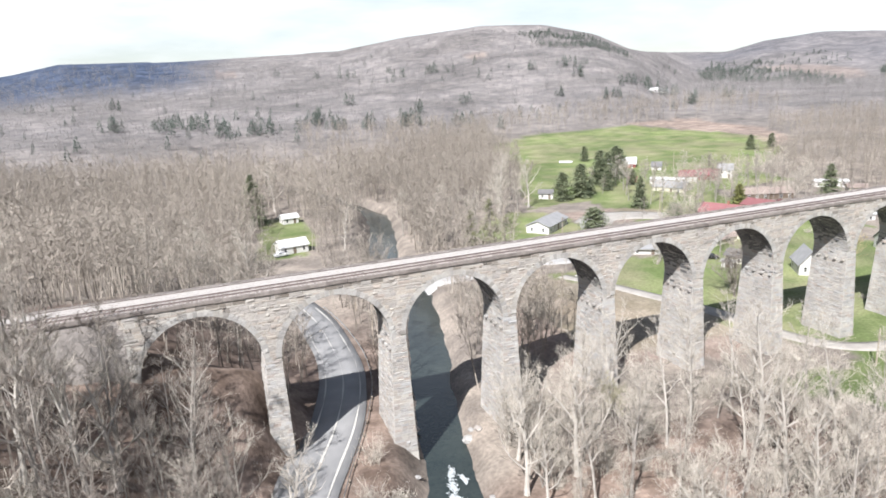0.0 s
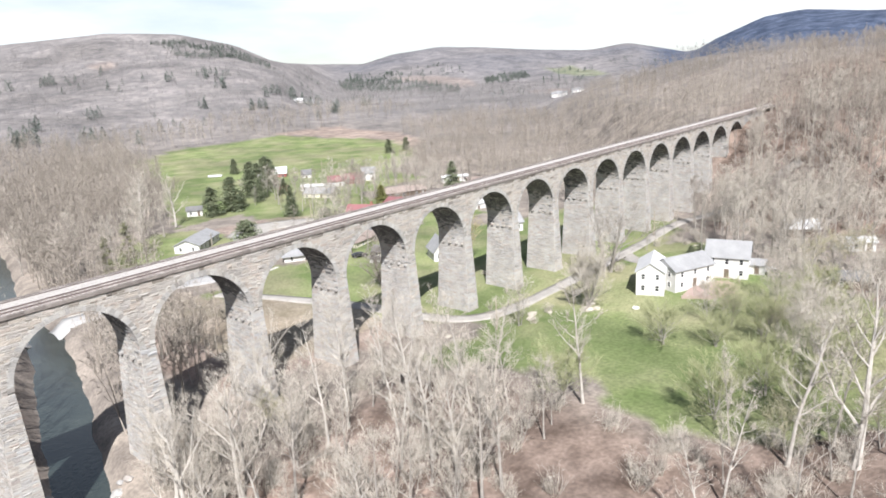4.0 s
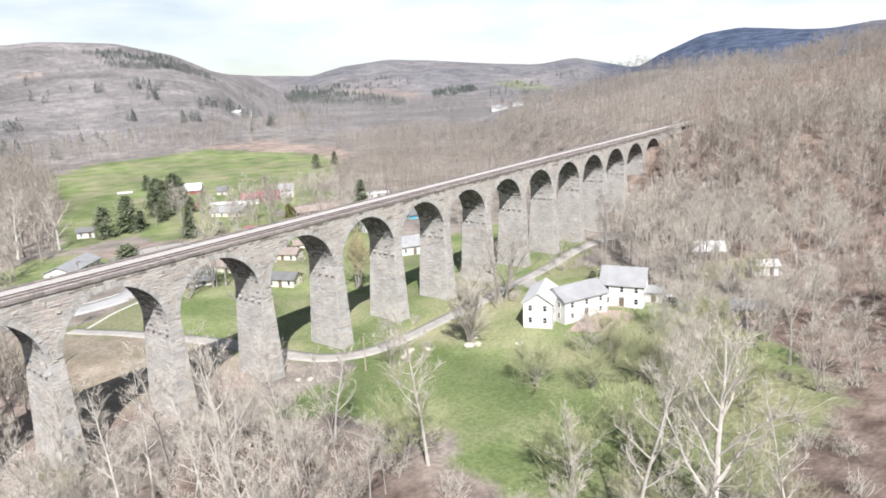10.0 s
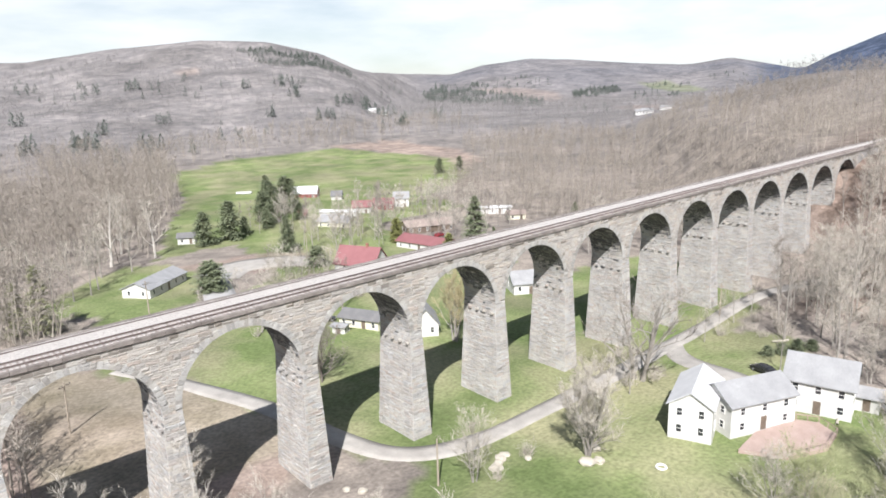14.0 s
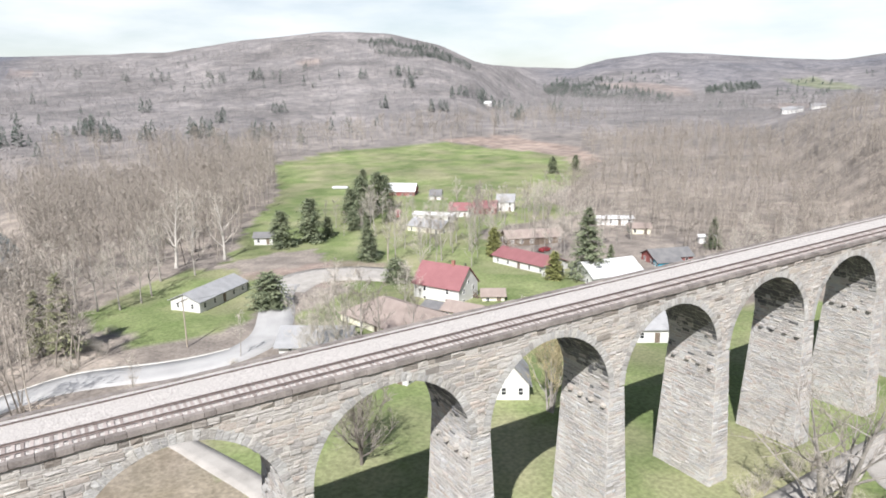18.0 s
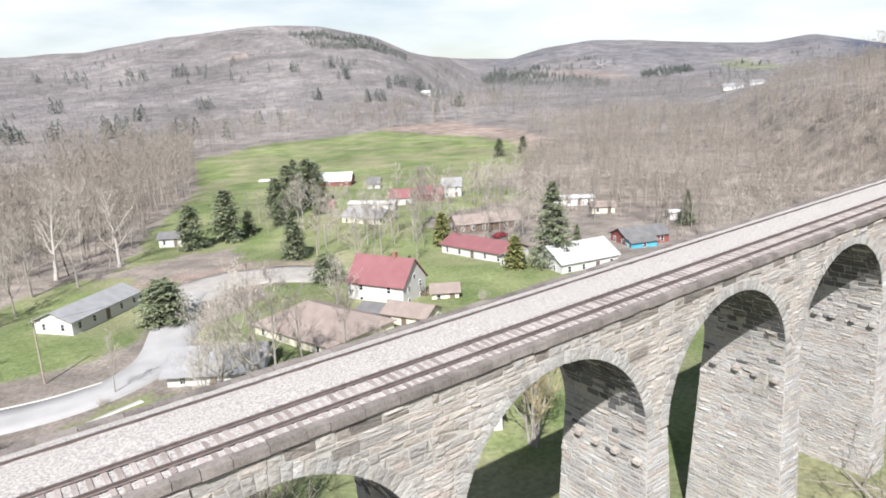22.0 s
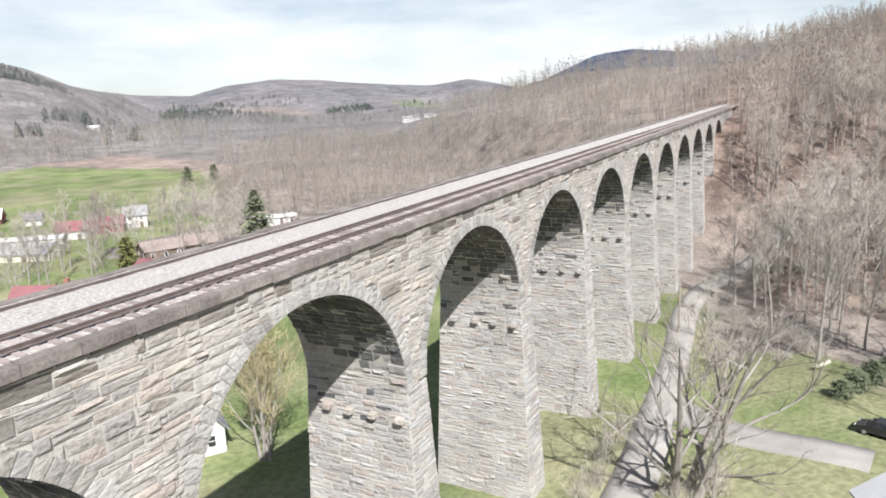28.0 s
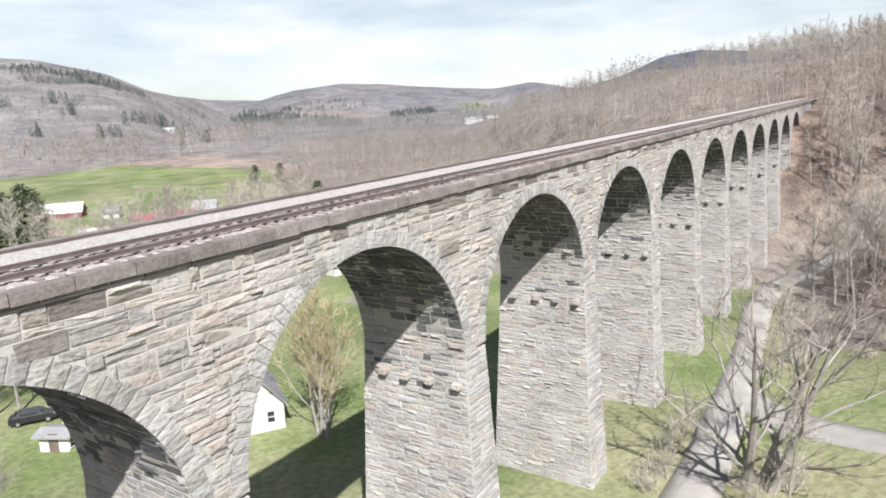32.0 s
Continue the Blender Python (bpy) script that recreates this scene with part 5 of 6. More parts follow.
def village():
    R = math.degrees(math.atan2(2.0, 5.4))
    # the white farmhouse by the bridge, with its wing, and the second house
    farm = house(19.2, -28.1, 20.4, 11, 5.8, 5.0, 1.9, M_WHITEWALL, M_TANROOF, "white two-storey farmhouse with a pale grey metal roof", base=6.1, cols=2, storeys=2, over=0.35)
    house(25.2, -32.6, -22, 11.5, 7.0, 4.5, 2.1, M_WHITEWALL, M_GREYROOF, "white wing of the farmhouse under a pale grey roof", base=6.1, cols=3, storeys=2, over=0.35, name="house_wing")
    house(37.2, -38.4, -76.5, 9.0, 7.0, 5.0, 3.0, M_WHITEWALL, M_GREYROOF, "white two-storey house with a weathered grey roof", base=6.1, cols=3, storeys=2, over=0.4)
    house(41.5, -43.5, -76.5, 3.4, 3.2, 2.4, 0.9, M_WHITEWALL, M_GREYROOF, "small white lean-to porch beside the house", base=6.1, cols=1, name="porch", category="porch")
    rim = [(15.8, -36.2), (22.0, -35.6), (29.8, -38.0), (31.2, -40.6), (29.4, -43.6), (24.6, -44.2), (18.8, -41.6)]
    V = [(x, y, z) for z in (5.5, 6.22) for x, y in rim]
    n = len(rim)
    terrace = tagged(new("terrace"), "raised terrace of reddish paving with a low fence beside the farmhouse", "terrace")
    put_mesh("paving", mesh_of("paving", V, [tuple(range(2 * n - 1, n - 1, -1))] + [(k, n + k, n + (k + 1) % n, (k + 1) % n) for k in range(n)]), M_PATIO, terrace)
    for k in range(2, n - 1):
        (xa, ya), (xb, yb) = rim[k], rim[k + 1]
        for f in (0.0, 0.5):
            put = part("post", boxed(-0.05, 0.05, -0.05, 0.05, 0, 0.95, bevel=0.01), M_PATIO, terrace)
            put.location = (xa + (xb - xa) * f, ya + (yb - ya) * f, 6.2)
        V = [(x, y, 6.2 + z) for x, y in ((xa, ya), (xb, yb)) for z in (0.8, 0.92)]
        W = [(x + 0.04, y + 0.04, z) for x, y, z in V]
        put_mesh("rail", mesh_of("rail", V + W, [(0, 2, 3, 1), (5, 7, 6, 4), (1, 3, 7, 5), (2, 0, 4, 6), (0, 1, 5, 4), (3, 2, 6, 7)]), M_PATIO, terrace)
    # across the bridge
    house(38.0, 85.2, -64, 12.6, 8.6, 5.1, 4.2, M_WHITEWALL, M_REDROOF, "white two-storey house with a faded red metal roof", base=2.9, cols=2, storeys=2, chimney=True)
    house(46.0, 77.0, -32, 5.2, 4.2, 2.5, 1.1, M_CREAM, M_BROWNROOF, "small cream outbuilding with a brown roof and steps", base=3.2, cols=2, name="outbuilding", category="outbuilding")
    house(33.5, 69.5, -64, 8.5, 6.0, 2.6, 1.3, M_CREAM, M_BROWNROOF, "low cream building with a flat tan roof", base=3.6, cols=3, name="garage", category="garage")
    house(30.2, 76.2, -64, 5.0, 4.4, 2.4, 0.8, M_WHITEWALL, M_DARKROOF, "white carport beside the red-roofed house", base=3.4, cols=1, name="carport", category="carport")
    house(-10.5, 114, 40, 18, 8.0, 2.6, 1.6, M_WHITEWALL, M_GREYROOF, "long white ranch house with a grey roof", base=4.0, cols=5)
    house(0.5, 71.5, -33, 13, 10, 2.3, 2.1, M_WHITEWALL, M_GREYROOF, "long low white building with a pale grey roof", base=3.7, cols=3, over=0.8)
    house(19.3, 75.5, -76, 19, 14.5, 2.4, 3.0, M_CREAM, M_BROWNROOF, "low cream building with a broad hipped brown roof", base=3.6, cols=4, hip=6.0)
    house(13.0, 47.5, -66, 10, 5.5, 2.5, 1.2, M_CREAM, M_DARKROOF, "low cream building with a dark roof behind the bridge", base=3.9, cols=4, name="garage", category="garage")
    house(6.4, 47.2, -62, 3.0, 2.2, 1.9, 0.3, M_WHITEWALL, M_GREYROOF, "small white storage shed behind the bridge", base=3.9, cols=1, name="shed", category="shed")
    house(20.2, 35.4, 56, 8.0, 5.4, 3.0, 3.2, M_WHITEWALL, M_GREYROOF, "white gabled cottage behind the bridge", base=3.9, cols=2, storeys=1)
    house(58.5, 40, -30, 9, 7.0, 3.0, 2.4, M_WHITEWALL, M_GREYROOF, "white cottage with a grey roof beyond the arches", base=3.9, cols=3)
    house(73.5, 98, -80, 20, 9, 2.7, 1.8, M_WHITEWALL, M_REDROOF, "white ranch house with a red shingle roof", base=3.4, cols=5)
    house(70.5, 84.5, -10, 4, 4, 2.6, 1.2, M_WHITEWALL, M_GREYROOF, "small white garden shed", base=3.4, cols=1, name="shed", category="shed")
    house(81, 75.5, -10, 15, 11, 3.0, 2.8, M_WHITEWALL, M_TANROOF, "white house with a wide pale grey gabled roof", base=3.5, cols=4)
    house(108, 79, -18, 12, 7, 2.7, 1.7, M_REDWALL, M_DARKROOF, "red house with a dark roof and a blue tarp front", base=3.6, cols=3)
    house(104, 75.5, -18, 7, 3, 2.1, 0.6, M_BLUEWALL, M_DARKROOF, "bright blue lean-to in front of the red house", base=3.6, cols=1, name="lean_to", category="shed", door=False)
    house(105, 236, -39, 15, 10, 3.2, 3.0, M_REDWALL, M_WHITEROOF, "red barn with a white metal roof by the field", base=3.6, cols=4, name="barn", category="barn")
    house(111.5, 214, -39, 5, 5, 3.0, 2.2, M_WHITEWALL, M_DARKROOF, "white shed with a dark roof by the field", base=3.6, cols=1, name="shed", category="shed")
    house(86, 172, -50, 16, 4.2, 2.9, 0.6, M_WHITEWALL, M_WHITEROOF, "long white mobile home", base=3.6, cols=5, name="mobile_home", category="mobile home")
    house(74.5, 155, -65, 14, 9, 2.8, 2.0, M_CREAM, M_GREYROOF, "low house with a grey roof near the pines", base=3.5, cols=4)
    house(99.5, 174.5, -40, 8, 7, 3.2, 2.4, M_WHITEWALL, M_REDROOF, "white house with a bright red roof", base=3.6, cols=2)
    house(111, 174, -40, 9, 7, 3.0, 2.4, M_REDWALL, M_REDROOF, "red house with a red roof", base=3.6, cols=3)
    house(122, 175, -40, 7, 7, 4.4, 2.6, M_WHITEWALL, M_GREYROOF, "white two-storey house at the village edge", base=3.6, cols=2, storeys=2)
    house(93, 121, -22, 19, 8, 2.8, 1.8, M_BROWNWALL, M_BROWNROOF, "long brown building under bare trees", base=3.6, cols=6)
    house(136.5, 128, -35, 13, 4, 2.6, 0.6, M_WHITEWALL, M_WHITEROOF, "white mobile home at the edge of the woods", base=3.8, cols=4, name="mobile_home", category="mobile home")
    house(131.5, 111.5, -35, 7, 5, 2.5, 1.2, M_CREAM, M_BROWNROOF, "small tan house at the edge of the woods", base=3.8, cols=2)
    house(137, 88.5, -35, 5, 3, 2.6, 0.4, M_WHITEWALL, M_WHITEROOF, "white storage box by the woods", base=3.8, cols=1, name="shed", category="shed", door=False)
    house(19, 168.5, -30, 6, 4, 2.6, 1.3, M_WHITEWALL, M_DARKROOF, "white pavilion with a dark roof under the pines", base=4.0, cols=2, name="pavilion", category="pavilion")
    house(88, 269, -40, 7, 3, 1.8, 0.5, M_WHITEWALL, M_WHITEROOF, "low white farm shed in the field", base=3.7, cols=1, name="shed", category="shed", door=False)
    house(77, 187, -40, 3.6, 3, 2.2, 1.0, M_REDWALL, M_REDROOF, "small red garden shed by the pines", base=3.6, cols=1, name="shed", category="shed")
    house(-96, 127, 12, 9, 6, 2.7, 1.6, M_WHITEWALL, M_WHITEROOF, "small white house beyond the creek", cols=3)
    house(-90, 177, 12, 6, 5, 2.5, 1.2, M_WHITEWALL, M_WHITEROOF, "white shed on a small lawn", cols=2, name="shed", category="shed")
    house(84, -42, -60, 8, 6, 2.8, 1.8, M_BROWNWALL, M_WHITEROOF, "small house with a bright metal roof in the woods", cols=2)
    house(75, -58, -60, 6, 4, 2.6, 0.9, M_WHITEWALL, M_WHITEROOF, "white shed half hidden in the woods", cols=2, name="shed", category="shed")
    house(41, -62, -70, 7, 5, 2.4, 1.2, M_BROWNWALL, M_DARKROOF, "dark open shed with a grey-blue roof", cols=2, name="shed", category="shed")
    house(505, 715, -40, 16, 10, 4, 3, M_WHITEWALL, M_GREYROOF, "white farmhouse on the far hillside", cols=3)
    house(478, 700, -40, 12, 8, 3.5, 2.5, M_WHITEWALL, M_WHITEROOF, "white farm building on the far hillside", cols=3)
    for x, y in ((560, 330), (582, 338), (640, 350)):
        house(x, y, -50, 13, 8, 3.4, 2, M_WHITEWALL, M_GREYROOF, "long pale building far up the valley", cols=4, door=False)


village()


def car(x, y, turn, paint, label):
    c = tagged(new("car"), label, "car")
    c.matrix_basis = pose(x, y, ground_z(x, y) + 0.02, 0, 0, turn)
    prof = [(-2.2, 0.35), (2.2, 0.35), (2.25, 0.75), (1.3, 0.95), (0.6, 1.45), (-1.2, 1.48), (-2.0, 1.0), (-2.25, 0.85)]
    V = [(px, s * (0.88 if pz < 1.2 else 0.68), pz) for s in (-1, 1) for px, pz in prof]
    n = len(prof)
    F = [tuple(range(n)), tuple(range(2 * n - 1, n - 1, -1))] + [(i, n + i, n + (i + 1) % n, (i + 1) % n) for i in range(n)]
    put_mesh("body", mesh_of("body", V, F), paint, c)
    for px, w in ((0.98, 0.3), (-1.62, 0.3)):
        part("windscreen", boxed(px - 0.05, px + 0.05, -0.62, 0.62, 1.06, 1.36), M_GLASS, c)
    for s in (-1, 1):
        part("side_window", boxed(-1.1, 0.55, s * 0.78 - 0.04, s * 0.78 + 0.04, 1.05, 1.36), M_GLASS, c)
        part("headlight", boxed(2.2, 2.27, s * 0.65 - 0.15, s * 0.65 + 0.15, 0.62, 0.76), M_TRIM, c)
        for px in (-1.4, 1.4):
            bm = bmesh.new()
            bmesh.ops.create_cone(bm, cap_ends=True, segments=14, radius1=0.33, radius2=0.33, depth=0.22, matrix=pose(px, s * 0.8, 0.33, 90, 0, 0))
            wheel = part("wheel", bm, M_TYRE, c)
            bm = bmesh.new()
            bmesh.ops.create_cone(bm, cap_ends=True, segments=10, radius1=0.19, radius2=0.17, depth=0.24, matrix=pose(px, s * 0.81, 0.33, 90, 0, 0))
            part("rim", bm, M_STEEL, wheel)
    return c


car(44, -27, 70, M_CARBLACK, "black car parked by the white house")
car(41, -47.5, 30, M_CARBLACK, "black car parked behind the white house")
car(43, -46, 40, M_CARWHITE, "silver car parked behind the white house")
car(88, 108.5, 10, M_CARRED, "dark red car parked under bare trees")
car(26.4, 74.2, 20, M_CARBLACK, "black car beside the carport")
car(16, 53, -30, M_CARWHITE, "white car parked behind the bridge")
car(8, 56, -30, M_CARBLACK, "black car parked behind the bridge")
car(-1.5, 120.5, 40, M_CARBLACK, "dark car parked beside the long white ranch house")
car(-100, 122, 20, M_CARWHITE, "white car beside the small white house")


def pole(x, y, h, label, arm=True, lean=0.0):
    p = tagged(new("utility_pole"), label, "pole", "utility poles")
    p.matrix_basis = pose(x, y, ground_z(x, y) - 0.3, lean, 0, 35)
    bm = bmesh.new()
    bmesh.ops.create_cone(bm, cap_ends=True, segments=8, radius1=0.16, radius2=0.10, depth=h, matrix=Matrix.Translation((0, 0, h / 2)))
    link("post", bm, M_POLE, p)
    if arm:
        a = part("crossarm", boxed(-1.15, 1.15, -0.16, -0.05, h - 0.75, h - 0.62, bevel=0.01), M_POLE, p)
        for s in (-1.0, -0.45, 0.45, 1.0):
            part("insulator", boxed(s - 0.05, s + 0.05, -0.16, -0.06, h - 0.62, h - 0.45, bevel=0.01), M_GLASS, a)
    return p


pole(-21.5, 85, 10.5, "weathered wooden utility pole beside the village road")
pole(38.5, 117, 9, "weathered wooden utility pole near the pines")
pole(121, 212, 9, "weathered wooden utility pole by the farm drive", False)
pole(158, 204, 9, "weathered wooden utility pole by the woods")
pole(72.9, -4.6, 8, "plain wooden pole beside the gravel lane", False)
pole(-49, 38, 9, "weathered wooden utility pole behind the bridge", lean=2)
pole(-92.5, 37, 11, "wooden utility pole with a crossarm beside the west road")
pole(-91, 59, 11, "wooden utility pole beside the west road", False)
pole(-16.7, -12, 7, "thin wooden pole beside the gravel lane", False)
pole(104, 160, 10, "weathered wooden utility pole in the village")
pole(84, 130, 10, "weathered wooden utility pole in the village")


def wire(a, b, sag, label):
    cu = bpy.data.curves.new("wire", "CURVE")
    cu.dimensions, cu.bevel_depth, cu.bevel_resolution = "3D", 0.018, 0
    sp = cu.splines.new("POLY")
    sp.points.add(16)
    for i in range(17):
        f = i / 16
        sp.points[i].co = (a[0] + (b[0] - a[0]) * f, a[1] + (b[1] - a[1]) * f, a[2] + (b[2] - a[2]) * f - sag * 4 * f * (1 - f), 1)
    cu.materials.append(M_TYRE)
    dg = new("wire_shape", cu)
    me = bpy.data.meshes.new_from_object(dg)
    bpy.data.objects.remove(dg)
    ob = put_mesh("power_line", me, M_TYRE)
    tagged(ob, label, "wire")


wire((-92.5, 37, 11.2), (-91, 59, 11.4), 0.8, "black power line between two wooden poles")
wire((-21.5, 85, 13.2), (38.5, 117, 11.8), 1.6, "black power line sagging over the village road")


def rock(x, y, s, mat=None, label="pale tan boulder lying on the grass", group="boulders on the lawn", seed=0, z=None):
    rr = random.Random(seed)
    bm = bmesh.new()
    bmesh.ops.create_icosphere(bm, subdivisions=2, radius=s)
    for v in bm.verts:
        k = 1 + rr.uniform(-0.16, 0.16)
        v.co = Vector((v.co.x * k * 1.25, v.co.y * k, v.co.z * k * 0.62))
    ob = link("boulder", bm, mat or M_ROCK)
    ob.matrix_basis = pose(x, y, (ground_z(x, y) if z is None else z) + s * 0.25, 0, 0, rr.uniform(0, 180))
    tagged(ob, label, "rock", group)


for i, (x, y, s) in enumerate(((-8.8, -14.8, 0.8), (-7.6, -14.0, 0.7), (-6.5, -13.4, 0.8), (-5.2, -13.0, 0.6), (-0.5, -23.6, 0.9), (1.0, -24.4, 0.7), (3.2, -22.0, 0.8), (10, -14.5, 0.9), (11.6, -14.2, 0.7), (-24.5, -6.0, 0.6), (-25.8, -4.2, 0.5), (-4.2, -16.5, 0.5))):
    rock(x, y, s, seed=i)
rr_ = random.Random(8)
for i in range(26):
    y = rr_.uniform(-40, 12)
    side = rr_.choice((-1, -1, 1))
    x = float(np.interp(y, CREEK_Y, CREEK_X)) + side * rr_.uniform(4.0, 6.0)
    rock(x, y, rr_.uniform(0.35, 0.95), M_STONE, "grey rock on the creek bank", "rocks along the creek", seed=30 + i)
for i, (x, y) in enumerate(((-91.6, 7.4), (-92.3, 5.4), (-92.4, 3.6), (-93.0, 1.6), (-93.2, -0.4), (-93.9, -2.4), (-94.3, -4.4), (-94.4, -6.6), (-95.1, -8.4), (-95.6, -10.8), (-93.1, 0.7), (-94.9, -5.6))):
    rock(x, y, 0.5 + 0.13 * (i * 7 % 5), M_ROCK, "pale boulder at the water's edge below the pier", "rocks along the creek", seed=130 + i)


def log(x, y, turn, length, rad):
    G = Grower(int(x * 10))
    P = G.path(Vector((-length / 2, 0, 0)), Vector((1, 0, 0)), length, 5, 0.06)
    G.limb(P, [rad * (1 - 0.1 * i) for i in range(6)], 8)
    ob = put_mesh("log", G.mesh("log"), M_ROCK)
    ob.matrix_basis = pose(x, y, ground_z(x, y) + rad * 0.6, 0, 0, turn)
    tagged(ob, "pale fallen log lying at the edge of the grass", "log")


log(62.1, -22.2, 150, 3.6, 0.28)
log(34, -42, 20, 3.0, 0.22)
M_FOAM = surface("white_water", (0.28, 0.31, 0.32), (0.58, 0.61, 0.62), 1.2, 4, 0.5, 0.5)


def riffles(spots):
    """White water: very many small flat lumps of foam strewn along the current."""
    rr = random.Random(4)
    V, F = [], []
    for k, (x, y, a, b) in enumerate(spots):
        turn = math.radians(70 + 12 * k)
        for _ in range(150):
            u, v = rr.gauss(0, 0.5) * a, rr.gauss(0, 0.45) * b
            cx, cy = x + u * math.cos(turn) - v * math.sin(turn), y + u * math.sin(turn) + v * math.cos(turn)
            s, n0, t0 = rr.uniform(0.05, 0.2), len(V), turn + rr.uniform(-0.4, 0.4)
            for q in range(6):
                w = math.pi * q / 3
                p0, p1 = math.cos(w) * s * 1.9, math.sin(w) * s * rr.uniform(0.5, 0.9)
                V.append((cx + p0 * math.cos(t0) - p1 * math.sin(t0), cy + p0 * math.sin(t0) + p1 * math.cos(t0), -1.56))
            V.append((cx, cy, -1.55 + s * 0.3))
            F += [(n0 + q, n0 + (q + 1) % 6, n0 + 6) for q in range(6)]
    ob = put_mesh("white_water", fast_mesh("white_water", V, F), M_FOAM)
    tagged(ob, "white foaming riffles in the dark creek", "water", kind="stuff")


riffles(((-92.2, -5, 1.6, 0.5), (-93.2, -8.2, 1.8, 0.7), (-91, -7, 1.2, 0.4), (-95.4, -14, 2.0, 0.7), (-93.6, -11, 1.4, 0.6), (-98, -22, 2.0, 0.6)))

# tyre planter on the lawn
bm = bmesh.new()
ringed = []
for i in range(24):
    t = 2 * math.pi * i / 24
    for j in range(8):
        u = 2 * math.pi * j / 8
        ringed.append(((0.62 + 0.16 * math.cos(u)) * math.cos(t), (0.62 + 0.16 * math.cos(u)) * math.sin(t), 0.14 + 0.16 * math.sin(u)))
me = mesh_of("tyre_planter", ringed, [(i * 8 + j, ((i + 1) % 24) * 8 + j, ((i + 1) % 24) * 8 + (j + 1) % 8, i * 8 + (j + 1) % 8) for i in range(24) for j in range(8)])
bm.free()
tp = put_mesh("tyre_planter", me, M_WHITEPAINT, smooth=True)
tp.matrix_basis = pose(5.4, -31.0, ground_z(5.4, -31.0), 0, 0, 0)
tagged(tp, "white-painted tyre planter on the lawn", "planter")


def guard_rail():
    """Rail with posts along the creek side of the west road."""
    g = tagged(new("guard_rail"), "low steel guard rail on wooden posts beside the road", "guard rail")
    line = [(-116, -32), (-109, -11.5), (-102, 5), (-97.4, 18), (-95.4, 33), (-95.8, 51), (-97.8, 66)]
    P = np.array(line)
    seg = np.r_[0, np.cumsum(np.hypot(*np.diff(P, axis=0).T))]
    s = np.arange(0, seg[-1], 2.0)
    X, Y = np.interp(s, seg, P[:, 0]), np.interp(s, seg, P[:, 1])
    for _ in range(8):
        X[1:-1] = (X[:-2] + 2 * X[1:-1] + X[2:]) / 4
        Y[1:-1] = (Y[:-2] + 2 * Y[1:-1] + Y[2:]) / 4
    V, F = [], []
    for i, (x, y) in enumerate(zip(X, Y)):
        z = ground_z(x, y)
        V += [(x, y, z + 0.45), (x + 0.07, y, z + 0.52), (x + 0.02, y, z + 0.6), (x + 0.07, y, z + 0.68), (x, y, z + 0.76)]
        if i:
            F += [(5 * i - 5 + j, 5 * i + j, 5 * i + j + 1, 5 * i - 4 + j) for j in range(4)]
        if i % 2 == 0:
            p = part("post", boxed(-0.09, 0.09, -0.09, 0.09, -0.4, 0.78, bevel=0.015), M_POLE, g)
            p.location = (x + 0.16, y, z)
    put_mesh("rail", mesh_of("rail", V, F), M_STEEL, g)


guard_rail()
# road edge and centre lines
for nm, off, w in (("edge_line", 2.9, 0.09), ("edge_line", -3.0, 0.09), ("centre_line", 0.0, 0.08)):
    base = np.array(WEST_ROAD[:-1], float)
    d = np.gradient(base, axis=0)
    n = np.stack([d[:, 1], -d[:, 0]], 1) / np.hypot(*d.T)[:, None]
    ribbon(nm, [tuple(p) for p in base + n * off], w, M_PAINTLINE, 0.30, "worn painted line on the asphalt road", "road marking", cross=1, skirt=0.0)
ribbon("kerb", [(-62, 85), (-51, 83.2), (-34.5, 80.7), (-23, 77.8), (-14, 79.2)], 0.3, M_CONCRETE, 0.2, "pale concrete kerb beside the village road", "kerb", cross=1)

ribbon("footpath", [(-33, 58.6), (-24, 64.6), (-15.5, 68.3), (-10, 68.8)], 0.9, M_CONCRETE, 0.06, "narrow pale concrete footpath across the lawn", "path", cross=1, skirt=0.1)


def rail_fence(a, b, posts):
    """A low wooden fence with two rails."""
    f = tagged(new("rail_fence"), "low weathered wooden rail fence beside the village road", "fence")
    pts = [(a[0] + (b[0] - a[0]) * i / (posts - 1), a[1] + (b[1] - a[1]) * i / (posts - 1)) for i in range(posts)]
    turn = math.degrees(math.atan2(b[1] - a[1], b[0] - a[0]))
    for i, (x, y) in enumerate(pts):
        p = part("post", boxed(-0.09, 0.09, -0.09, 0.09, -0.4, 1.15, bevel=0.02), M_POLE, f)
        p.matrix_basis = pose(x, y, ground_z(x, y), 0, 0, turn)
        if i:
            u = pts[i - 1]
            z0, z1 = ground_z(*u), ground_z(x, y)
            for h in (0.45, 0.9):
                V = [(px, py + s * 0.035, pz + h + t) for px, py, pz in ((u[0], u[1], z0), (x, y, z1)) for s, t in ((-1, -0.07), (1, -0.07), (1, 0.07), (-1, 0.07))]
                put_mesh("rail", mesh_of("rail", V, [(0, 1, 5, 4), (1, 2, 6, 5), (2, 3, 7, 6), (3, 0, 4, 7), (3, 2, 1, 0), (4, 5, 6, 7)]), M_POLE, f)


rail_fence((-49, 71.6), (-40.5, 64.6), 5)


